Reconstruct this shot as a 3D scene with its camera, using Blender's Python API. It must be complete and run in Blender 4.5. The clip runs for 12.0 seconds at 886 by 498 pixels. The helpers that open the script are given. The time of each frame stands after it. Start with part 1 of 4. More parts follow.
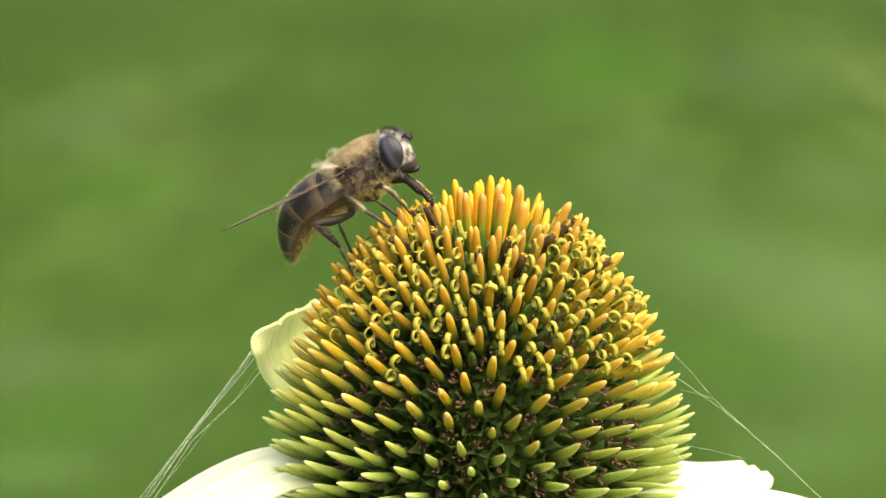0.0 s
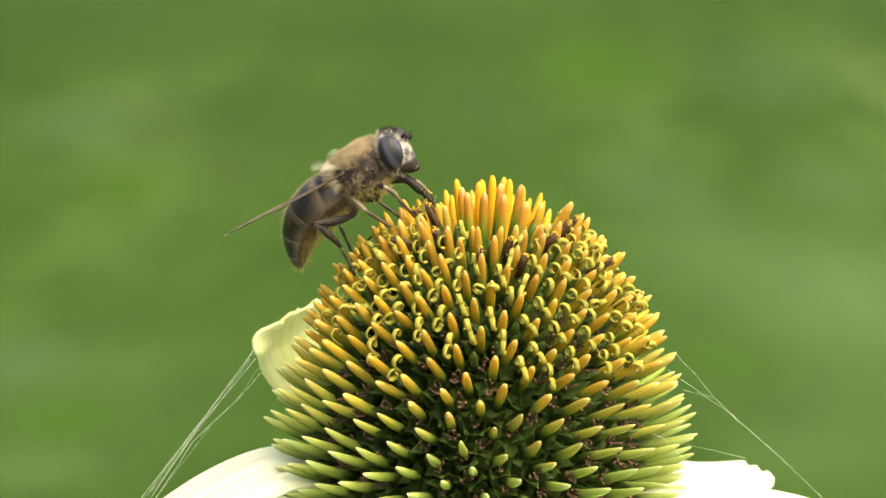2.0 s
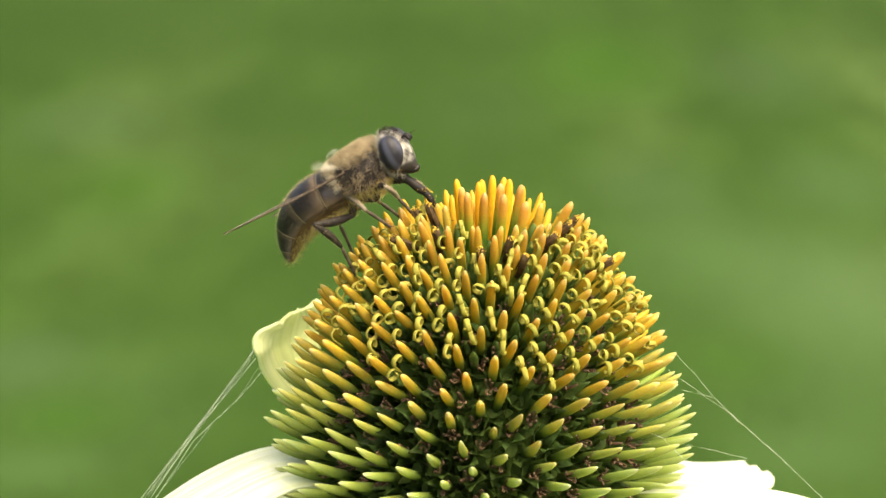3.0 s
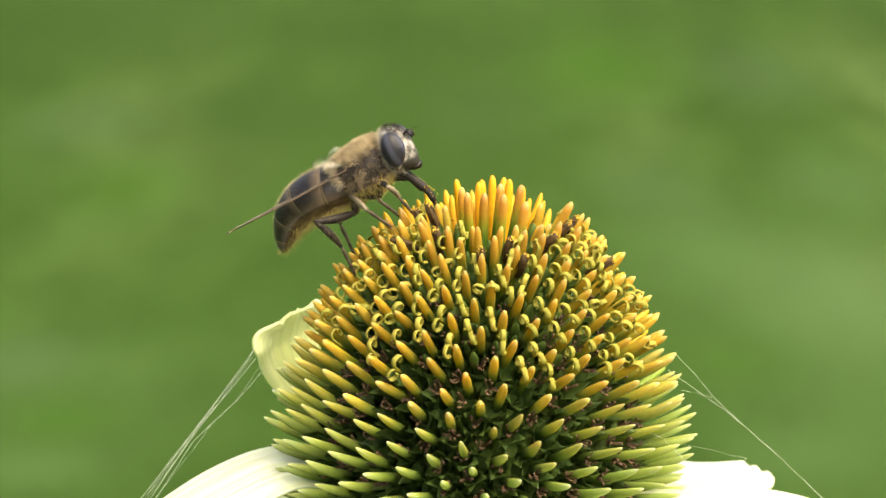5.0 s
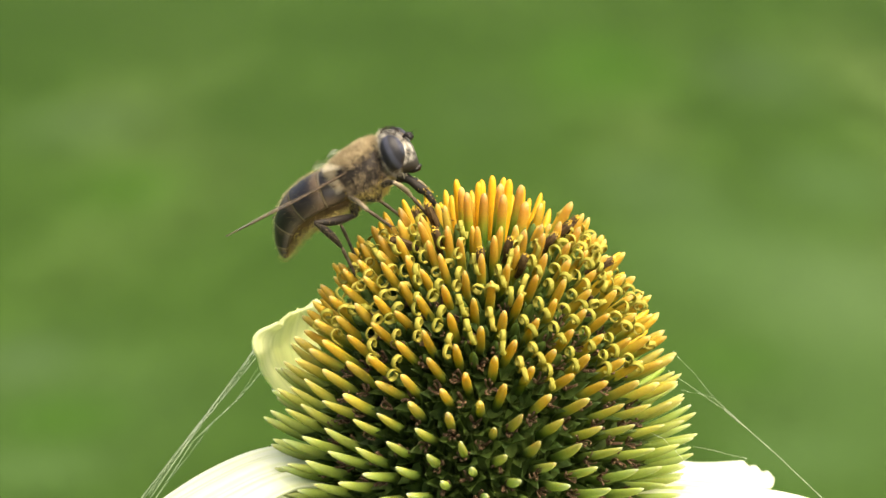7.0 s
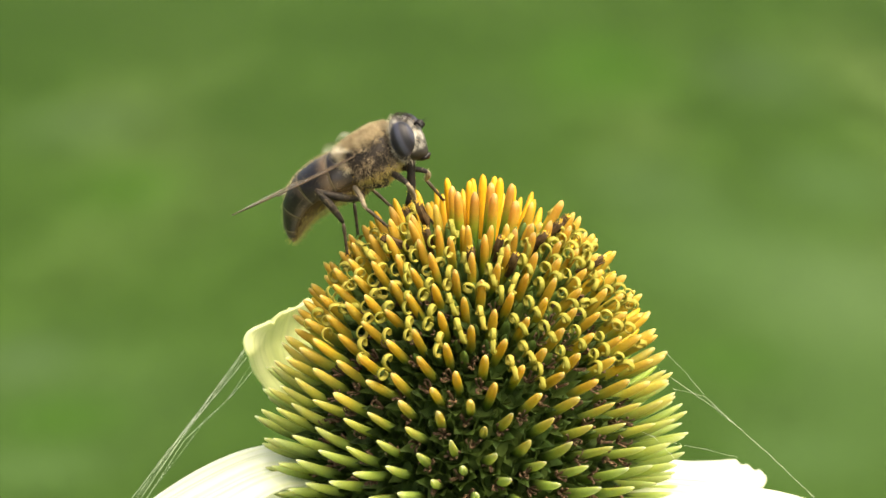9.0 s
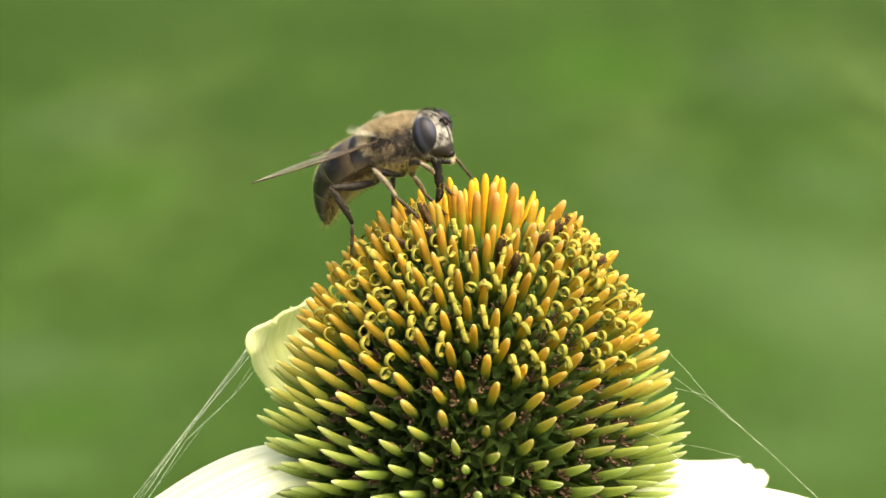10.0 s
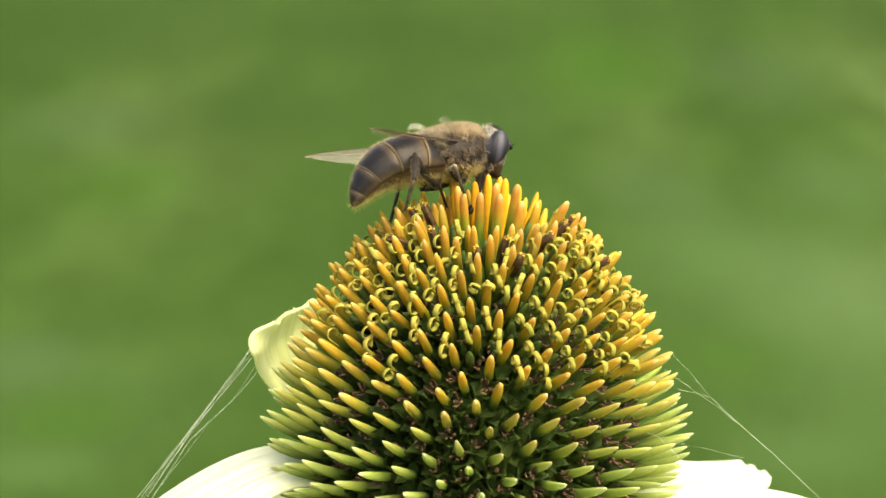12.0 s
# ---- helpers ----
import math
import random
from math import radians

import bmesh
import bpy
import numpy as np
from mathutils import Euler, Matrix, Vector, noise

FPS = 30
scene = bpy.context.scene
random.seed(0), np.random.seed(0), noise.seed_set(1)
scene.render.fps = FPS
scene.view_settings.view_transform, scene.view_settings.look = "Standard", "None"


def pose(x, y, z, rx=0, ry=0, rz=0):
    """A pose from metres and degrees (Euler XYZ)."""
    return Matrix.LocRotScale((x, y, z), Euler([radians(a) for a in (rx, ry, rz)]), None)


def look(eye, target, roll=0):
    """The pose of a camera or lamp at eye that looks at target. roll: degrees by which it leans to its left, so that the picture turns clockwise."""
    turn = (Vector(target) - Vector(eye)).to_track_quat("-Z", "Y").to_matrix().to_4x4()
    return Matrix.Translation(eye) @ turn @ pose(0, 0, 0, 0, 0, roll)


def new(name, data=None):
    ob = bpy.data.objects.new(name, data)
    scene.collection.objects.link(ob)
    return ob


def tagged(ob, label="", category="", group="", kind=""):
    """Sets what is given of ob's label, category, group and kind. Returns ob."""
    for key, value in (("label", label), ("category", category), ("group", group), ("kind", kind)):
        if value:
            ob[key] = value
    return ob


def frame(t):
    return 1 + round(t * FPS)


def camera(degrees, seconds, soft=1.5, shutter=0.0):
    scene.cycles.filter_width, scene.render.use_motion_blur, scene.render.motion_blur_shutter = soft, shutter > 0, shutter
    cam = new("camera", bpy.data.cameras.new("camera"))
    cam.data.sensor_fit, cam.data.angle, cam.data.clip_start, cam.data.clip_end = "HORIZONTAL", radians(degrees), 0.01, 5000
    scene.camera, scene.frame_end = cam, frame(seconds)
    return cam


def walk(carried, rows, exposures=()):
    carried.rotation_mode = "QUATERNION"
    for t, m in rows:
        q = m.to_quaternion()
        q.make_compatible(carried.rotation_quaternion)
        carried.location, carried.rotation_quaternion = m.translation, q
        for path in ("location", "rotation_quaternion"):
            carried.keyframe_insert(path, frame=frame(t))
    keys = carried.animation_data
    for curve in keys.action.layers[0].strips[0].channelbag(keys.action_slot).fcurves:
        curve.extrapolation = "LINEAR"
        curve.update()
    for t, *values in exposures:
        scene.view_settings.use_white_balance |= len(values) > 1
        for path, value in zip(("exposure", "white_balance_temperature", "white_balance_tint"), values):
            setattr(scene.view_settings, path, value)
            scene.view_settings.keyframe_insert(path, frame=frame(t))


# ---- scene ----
# A hover fly feeding on a white coneflower in front of a mown lawn. Millimetres are written as n * MM.
MM = 0.001
TILT = radians(16.236)
REACH = 195.6 * MM
FOCUS = Vector((0, 0, 0.80))
EYE = FOCUS + Vector((0, -math.cos(TILT), math.sin(TILT))) * REACH

cam = camera(20.0, 12.0, soft=1.5, shutter=0.3)
cam.data.dof.use_dof = True
cam.data.dof.focus_distance = REACH - 3 * MM
cam.data.dof.aperture_fstop = 60.0
walk(cam, [(0.0, look(EYE, FOCUS)), (12.0, look(EYE, FOCUS))], [(0.0, 1.36, 8000, 6), (12.0, 1.36, 8000, 6)])

# ---- light: high thin cloud, soft sun high in front and to the right ----
SUN_UP, SUN_TURN = 59.0, 132.0
world = bpy.data.worlds.new("sky")
scene.world = world
world.use_nodes = True
sky = world.node_tree.nodes.new("ShaderNodeTexSky")
sky.sky_type, sky.sun_disc = "NISHITA", False
sky.sun_elevation, sky.sun_rotation = radians(SUN_UP), radians(SUN_TURN)
sky.air_density, sky.dust_density = 0.8, 5.0
background = world.node_tree.nodes["Background"]
background.inputs["Strength"].default_value = 0.15
world.node_tree.links.new(sky.outputs["Color"], background.inputs["Color"])
sun = new("sun", bpy.data.lights.new("sun", "SUN"))
sun.data.energy, sun.data.angle, sun.data.color = 2.9, radians(60), (1.0, 0.93, 0.82)
up, turn = radians(SUN_UP), radians(SUN_TURN)
sun_from = Vector((math.sin(turn) * math.cos(up), math.cos(turn) * math.cos(up), math.sin(up)))
sun.matrix_world = look(sun_from * 5, (0, 0, 0))


# ---- materials ----
def material(name):
    m = bpy.data.materials.new(name)
    m.use_nodes = True
    tree = m.node_tree
    return m, tree, tree.nodes["Principled BSDF"]


def node(tree, kind, values=None, **settings):
    n = tree.nodes.new(kind)
    for key, value in settings.items():
        setattr(n, key, value)
    for key, value in (values or {}).items():
        if isinstance(value, bpy.types.NodeSocket):
            tree.links.new(value, n.inputs[key])
        else:
            n.inputs[key].default_value = value
    return n


def ramp(tree, fac, stops):
    n = tree.nodes.new("ShaderNodeValToRGB")
    while len(n.color_ramp.elements) < len(stops):
        n.color_ramp.elements.new(0.5)
    for e, (p, c) in zip(n.color_ramp.elements, stops):
        e.position, e.color = p, (*c, 1)
    tree.links.new(fac, n.inputs["Fac"])
    return n.outputs["Color"]


def mix(tree, fac, a, b, blend="MIX"):
    n = tree.nodes.new("ShaderNodeMix")
    n.data_type, n.blend_type = "RGBA", blend
    for key, value in ((0, fac), (6, a), (7, b)):
        if isinstance(value, bpy.types.NodeSocket):
            tree.links.new(value, n.inputs[key])
        else:
            n.inputs[key].default_value = value if key == 0 else (*value, 1)
    return n.outputs[2]


def grain(tree, scale, detail=3.0, coords="Object", rough=0.6):
    tc = tree.nodes.new("ShaderNodeTexCoord")
    return node(tree, "ShaderNodeTexNoise", {"Vector": tc.outputs[coords], "Scale": scale, "Detail": detail, "Roughness": rough}).outputs["Fac"]


def bump(tree, bsdf, height, distance, strength=0.5):
    b = node(tree, "ShaderNodeBump", {"Height": height, "Distance": distance, "Strength": strength})
    tree.links.new(b.outputs["Normal"], bsdf.inputs["Normal"])


def glow_through(tree, bsdf, color, amount):
    """Lets part of the light pass through thin living tissue."""
    out = tree.nodes["Material Output"]
    t = node(tree, "ShaderNodeBsdfTranslucent")
    if isinstance(color, bpy.types.NodeSocket):
        tree.links.new(color, t.inputs["Color"])
    else:
        t.inputs["Color"].default_value = (*color, 1)
    m = node(tree, "ShaderNodeMixShader", {"Fac": amount, 1: bsdf.outputs[0], 2: t.outputs[0]})
    tree.links.new(m.outputs[0], out.inputs["Surface"])


def two_tone(name, a, b, scale, rough=0.5, relief=0.00003, through_light=0.0, fine=None, vary=0.0):
    m, tree, bsdf = material(name)
    f = grain(tree, scale)
    tone = ramp(tree, f, [(0.32, a), (0.68, b)])
    g = grain(tree, fine or scale * 6, 2.0)
    tone = mix(tree, 0.25, tone, ramp(tree, g, [(0.3, (0.35, 0.35, 0.35)), (0.7, (1, 1, 1))]), "MULTIPLY")
    if vary:
        chance = tree.nodes.new("ShaderNodeObjectInfo").outputs["Random"]
        value = node(tree, "ShaderNodeMapRange", {"Value": chance, "To Min": 1.0 - vary, "To Max": 1.0 + 0.4 * vary}).outputs[0]
        hue = node(tree, "ShaderNodeMapRange", {"Value": chance, "To Min": 0.51, "To Max": 0.49}).outputs[0]
        tone = node(tree, "ShaderNodeHueSaturation", {"Color": tone, "Value": value, "Hue": hue}).outputs[0]
    tree.links.new(tone, bsdf.inputs["Base Color"])
    bsdf.inputs["Roughness"].default_value = rough
    bsdf.inputs["Specular IOR Level"].default_value = 0.25
    bump(tree, bsdf, g, relief)
    if through_light:
        glow_through(tree, bsdf, tone, through_light)
    return m


def spine_material():
    """Stiff scale of the cone: green foot, orange to pale green tip. The red of the object's colour holds its age."""
    m, tree, bsdf = material("cone_scale")
    tc = tree.nodes.new("ShaderNodeTexCoord")
    z = node(tree, "ShaderNodeSeparateXYZ", {0: tc.outputs["Object"]}).outputs["Z"]
    along = node(tree, "ShaderNodeMath", {0: z, 1: 1 / (6.6 * MM)}, operation="MULTIPLY").outputs[0]
    wob = grain(tree, 900, 2.0)
    along = node(tree, "ShaderNodeMath", {0: wob, 1: 0.12, 2: along}, operation="MULTIPLY_ADD").outputs[0]
    along = node(tree, "ShaderNodeMath", {0: along, 1: 0.06}, operation="SUBTRACT").outputs[0]
    young = ramp(tree, along, [(0.42, (0.12, 0.25, 0.035)), (0.60, (0.35, 0.40, 0.05)), (0.75, (0.60, 0.37, 0.060)), (0.90, (0.64, 0.345, 0.075)), (1.0, (0.74, 0.50, 0.22))])
    middle = ramp(tree, along, [(0.34, (0.085, 0.16, 0.028)), (0.55, (0.29, 0.33, 0.05)), (0.72, (0.58, 0.42, 0.052)), (0.93, (0.69, 0.455, 0.075)), (1.0, (0.82, 0.63, 0.25))])
    old = ramp(tree, along, [(0.34, (0.12, 0.20, 0.04)), (0.58, (0.27, 0.37, 0.085)), (0.78, (0.38, 0.49, 0.14)), (0.94, (0.50, 0.60, 0.26)), (1.0, (0.72, 0.76, 0.50))])
    info = tree.nodes.new("ShaderNodeObjectInfo")
    rgb = node(tree, "ShaderNodeSeparateColor", {0: info.outputs["Color"]})
    a = node(tree, "ShaderNodeMapRange", {"Value": rgb.outputs[0], "From Min": 0.0, "From Max": 0.5}).outputs[0]
    b = node(tree, "ShaderNodeMapRange", {"Value": rgb.outputs[0], "From Min": 0.5, "From Max": 1.0}).outputs[0]
    tone = mix(tree, b, mix(tree, a, young, middle), old)
    vary = node(tree, "ShaderNodeMapRange", {"Value": info.outputs["Random"], "To Min": 0.76, "To Max": 1.02}).outputs[0]
    hsv = node(tree, "ShaderNodeHueSaturation", {"Color": tone, "Value": vary, "Saturation": 1.02})
    streak = ramp(tree, grain(tree, 5000, 2.0), [(0.3, (0.80, 0.80, 0.78)), (0.7, (1, 1, 1))])
    tone = mix(tree, 0.6, hsv.outputs[0], streak, "MULTIPLY")
    tree.links.new(tone, bsdf.inputs["Base Color"])
    bsdf.inputs["Roughness"].default_value = 0.52
    bsdf.inputs["Specular IOR Level"].default_value = 0.35
    bump(tree, bsdf, grain(tree, 4000, 2.0), 0.02 * MM, 0.4)
    bsdf.inputs["Subsurface Weight"].default_value = 0.45
    bsdf.inputs["Subsurface Radius"].default_value = (1.0, 0.75, 0.3)
    bsdf.inputs["Subsurface Scale"].default_value = 0.7 * MM
    glow_through(tree, bsdf, tone, 0.40)
    return m


def petal_material(name, deep, pale, through_light):
    m, tree, bsdf = material(name)
    tc = tree.nodes.new("ShaderNodeTexCoord")
    uv = node(tree, "ShaderNodeSeparateXYZ", {0: tc.outputs["UV"]})
    vein = node(tree, "ShaderNodeTexWave", {"Vector": tc.outputs["UV"], "Scale": 2.6, "Distortion": 1.2, "Detail": 2.0, "Detail Scale": 1.5}, bands_direction="X")
    blotch = grain(tree, 140, 3.0)
    cream = ramp(tree, blotch, [(0.3, deep), (0.65, pale)])
    lined = mix(tree, ramp(tree, vein.outputs["Fac"], [(0.0, (0.35, 0.35, 0.35)), (0.35, (0, 0, 0))]), cream, (0.68, 0.75, 0.36))
    foot = ramp(tree, uv.outputs["Y"], [(0.05, (0.62, 0.72, 0.30)), (0.4, (1, 1, 1))])
    tone = mix(tree, 0.7, lined, foot, "MULTIPLY")
    spot = ramp(tree, grain(tree, 420, 4.0), [(0.735, (1, 1, 1)), (0.78, (0.40, 0.38, 0.25))])
    tone = mix(tree, 0.5, tone, spot, "MULTIPLY")
    # long veins: pale green lines and a few dry brown ones
    drawn = node(tree, "ShaderNodeMapping", {"Vector": tc.outputs["UV"], "Scale": (30, 1.6, 1)})
    lines = node(tree, "ShaderNodeTexNoise", {"Vector": drawn.outputs[0], "Scale": 1.0, "Detail": 3.0, "Roughness": 0.6}).outputs["Fac"]
    tone = mix(tree, 0.4, tone, ramp(tree, lines, [(0.34, (0.70, 0.76, 0.50)), (0.44, (1, 1, 1))]), "MULTIPLY")
    dry = node(tree, "ShaderNodeMapping", {"Vector": tc.outputs["UV"], "Scale": (22, 5, 1), "Location": (3.1, 1.7, 0)})
    marks = node(tree, "ShaderNodeTexNoise", {"Vector": dry.outputs[0], "Scale": 1.0, "Detail": 4.0, "Roughness": 0.7}).outputs["Fac"]
    tone = mix(tree, 0.8, tone, ramp(tree, marks, [(0.70, (1, 1, 1)), (0.76, (0.36, 0.33, 0.20))]), "MULTIPLY")
    tree.links.new(tone, bsdf.inputs["Base Color"])
    bsdf.inputs["Roughness"].default_value = 0.55
    bump(tree, bsdf, vein.outputs["Fac"], 0.15 * MM, 0.6)
    glow_through(tree, bsdf, tone, through_light)
    return m


def lawn_material():
    """Short grass with darker, greyish, paler and lush green patches."""
    m, tree, bsdf = material("lawn")
    tc = tree.nodes.new("ShaderNodeTexCoord")
    base = node(tree, "ShaderNodeMapping", {"Vector": tc.outputs["Object"], "Rotation": (0, 0, 0.12), "Scale": (2.4, 0.8, 1)})
    big = node(tree, "ShaderNodeTexNoise", {"Vector": base.outputs[0], "Scale": 1.0, "Detail": 1.5, "Roughness": 0.45}).outputs["Fac"]
    tone = ramp(tree, big, [(0.34, LAWN[0]), (0.5, LAWN[1]), (0.66, LAWN[2])])
    clumps = node(tree, "ShaderNodeTexNoise", {"Vector": base.outputs[0], "Scale": 4.5, "Detail": 3.0, "Roughness": 0.6}).outputs["Fac"]
    tone = mix(tree, 0.5, tone, ramp(tree, clumps, [(0.3, (0.56, 0.62, 0.45)), (0.7, (1.42, 1.36, 1.5))]), "MULTIPLY")
    for (x, y, wide, deep, amount), color in [(p, c) for c, group in PATCHES for p in group]:
        put = node(tree, "ShaderNodeMapping", {"Vector": tc.outputs["Object"], "Location": (-x / wide, -y / deep, 0), "Scale": (1 / wide, 1 / deep, 0)})
        far = node(tree, "ShaderNodeVectorMath", {0: put.outputs[0]}, operation="LENGTH").outputs["Value"]
        soft = node(tree, "ShaderNodeMapRange", {"Value": far, "From Min": 1.0, "From Max": 0.0, "To Max": amount}, interpolation_type="SMOOTHSTEP").outputs[0]
        tone = mix(tree, soft, tone, color)
    blades = grain(tree, 60, 4.0)
    tone = mix(tree, 0.5, tone, ramp(tree, blades, [(0.25, (0.6, 0.6, 0.6)), (0.75, (1.25, 1.25, 1.25))]), "MULTIPLY")
    tree.links.new(tone, bsdf.inputs["Base Color"])
    bsdf.inputs["Roughness"].default_value = 0.85
    bsdf.inputs["Specular IOR Level"].default_value = 0.05
    bump(tree, bsdf, blades, 0.01, 0.6)
    return m


LAWN = ((0.0207, 0.0481, 0.0073), (0.0276, 0.0607, 0.0105), (0.0389, 0.0711, 0.0172))
# Darker, greyish, lighter and lush tones of the lawn, and where each spot of it lies: x, y, half width, half depth
# (metres), strength.
DARK_GREEN, DARK_GREEN_SPOTS = (0.0207, 0.0481, 0.0075), [(-0.068, 3.332, 0.423, 1.003, 0.80)]
GREYISH, GREYISH_SPOTS = (0.0379, 0.0694, 0.0262), [(-0.528, 3.420, 0.179, 0.307, 0.46), (0.503, 3.754, 0.153, 0.419, 0.46), (0.275, 3.046, 0.147, 0.289, 0.46), (-0.443, 2.323, 0.089, 0.144, 0.69), (0.064, 3.475, 0.143, 0.390, 0.17)]
LIGHT_GREEN, LIGHT_GREEN_SPOTS = (0.0443, 0.0875, 0.0262), [(-0.39, 2.20, 0.26, 0.42, 0.45), (0.40, 2.22, 0.24, 0.46, 0.55), (-0.383, 2.012, 0.110, 0.102, 0.57), (0.325, 2.725, 0.186, 0.417, 0.69), (0.523, 3.046, 0.147, 0.308, 0.63), (0.342, 2.056, 0.105, 0.127, 0.57)]
PALE, PALE_SPOTS = (0.0560, 0.1011, 0.0361), [(0.464, 2.564, 0.177, 0.375, 0.75)]
DEEP, DEEP_SPOTS = (0.0189, 0.0446, 0.0068), [(0.000, 4.281, 1.258, 0.718, 0.46), (-0.62, 4.20, 0.50, 0.90, 0.75), (-0.302, 3.480, 0.200, 0.470, 0.78), (-0.733, 4.125, 0.166, 0.498, 0.80), (0.421, 3.420, 0.130, 0.212, 0.69), (-0.305, 2.479, 0.135, 0.188, 0.57), (0.320, 2.183, 0.121, 0.196, 0.23), (0.773, 4.176, 0.129, 0.544, 0.80), (-0.160, 4.075, 0.190, 0.388, 0.46)]
LUSH, LUSH_SPOTS = (0.0229, 0.0676, 0.0058), [(0.252, 3.797, 0.166, 0.516, 0.69), (-0.409, 3.046, 0.127, 0.250, 0.57), (-0.376, 2.150, 0.109, 0.127, 0.57), (0.308, 2.323, 0.097, 0.144, 0.40)]
PATCHES = [(DARK_GREEN, DARK_GREEN_SPOTS), (GREYISH, GREYISH_SPOTS), (LIGHT_GREEN, LIGHT_GREEN_SPOTS), (PALE, PALE_SPOTS), (DEEP, DEEP_SPOTS), (LUSH, LUSH_SPOTS)]

SPINE = spine_material()
PETAL = petal_material("petal", (0.84, 0.87, 0.74), (0.91, 0.93, 0.86), 0.5)
PETAL_YELLOW = petal_material("petal_yellow", (0.90, 0.95, 0.50), (0.94, 0.97, 0.64), 0.5)
CORE = two_tone("cone_core", (0.05, 0.09, 0.018), (0.10, 0.15, 0.03), 900, 0.95)
STEM = two_tone("stem_green", (0.07, 0.13, 0.03), (0.12, 0.19, 0.05), 300, 0.55)
SEPAL = two_tone("floret_green", (0.055, 0.105, 0.022), (0.125, 0.20, 0.045), 1500, 0.5, through_light=0.35, vary=0.25)
WITHERED = two_tone("withered_brown", (0.035, 0.022, 0.013), (0.17, 0.10, 0.055), 2500, 0.75)
STYLE = two_tone("style_yellow", (0.31, 0.29, 0.04), (0.45, 0.405, 0.08), 1200, 0.62, through_light=0.25, vary=0.22)
POLLEN = two_tone("pollen", (0.55, 0.34, 0.03), (0.75, 0.52, 0.08), 3000, 0.8)
ANTHER = two_tone("anther_brown", (0.026, 0.014, 0.005), (0.10, 0.060, 0.022), 2500, 0.75)
SILK, _t, _b = material("silk")
_b.inputs["Base Color"].default_value = (0.75, 0.78, 0.72, 1)
_b.inputs["Roughness"].default_value = 0.3
glow_through(_t, _b, (0.8, 0.82, 0.78), 0.35)


# ---- mesh tools ----
def part(name, bm, mat, parent=None, label="", smooth=True):
    me = bpy.data.meshes.new(name)
    bm.normal_update()
    bm.to_mesh(me)
    bm.free()
    if smooth:
        me.polygons.foreach_set("use_smooth", [True] * len(me.polygons))
    for one in (mat if isinstance(mat, (list, tuple)) else [mat]):
        me.materials.append(one)
    ob = new(name, me)
    if parent:
        ob.parent = parent
    if label:
        ob["label"] = label
    return ob


def rings_to_faces(bm, rings, close=True, cap=True):
    for a, b in zip(rings, rings[1:]):
        n = len(a)
        for i in range(n if close else n - 1):
            j = (i + 1) % n
            bm.faces.new((a[i], a[j], b[j], b[i]))
    if cap and close:
        bm.faces.new(list(reversed(rings[0])))
        bm.faces.new(rings[-1])


def tube(bm, points, radii, sides=8, cap=True, side=None):
    """A round tube along points; each radius may be one number or (across, up), across beginning along side."""
    points = [Vector(p) for p in points]
    rings = []
    for i, p in enumerate(points):
        d = (points[min(i + 1, len(points) - 1)] - points[max(i - 1, 0)]).normalized()
        if side is None:
            side = d.cross(Vector((0.31, 0.11, 0.94)))
            if side.length < 0.2:
                side = d.cross(Vector((0, 1, 0)))
        side = (side - d * side.dot(d)).normalized()
        top = side.cross(d)
        r = radii[i]
        rx, ry = r if isinstance(r, tuple) else (r, r)
        rings.append([bm.verts.new(p + side * rx * math.cos(k * math.tau / sides) + top * ry * math.sin(k * math.tau / sides)) for k in range(sides)])
    rings_to_faces(bm, rings, True, cap)
    return rings


def loft(bm, sections, sides=28):
    """A body along x: sections of x, middle height, half width, half height (millimetres)."""
    rings = []
    for x, z, w, h in sections:
        rings.append([bm.verts.new((x * MM, w * MM * math.cos(k * math.tau / sides), (z + h * math.sin(k * math.tau / sides)) * MM)) for k in range(sides)])
    rings_to_faces(bm, rings)
    bmesh.ops.recalc_face_normals(bm, faces=bm.faces)


def smooth_sections(sections, steps=5):
    """Catmull-Rom between the given sections."""
    out, n = [], len(sections)
    for i in range(n - 1):
        p0, p1, p2, p3 = (sections[max(0, min(n - 1, i + k))] for k in (-1, 0, 1, 2))
        for s in range(steps):
            t = s / steps
            out.append(tuple(0.5 * (2 * b + (c - a) * t + (2 * a - 5 * b + 4 * c - d) * t * t + (3 * b - a - 3 * c + d) * t ** 3) for a, b, c, d in zip(p0, p1, p2, p3)))
    return out + [tuple(sections[-1])]


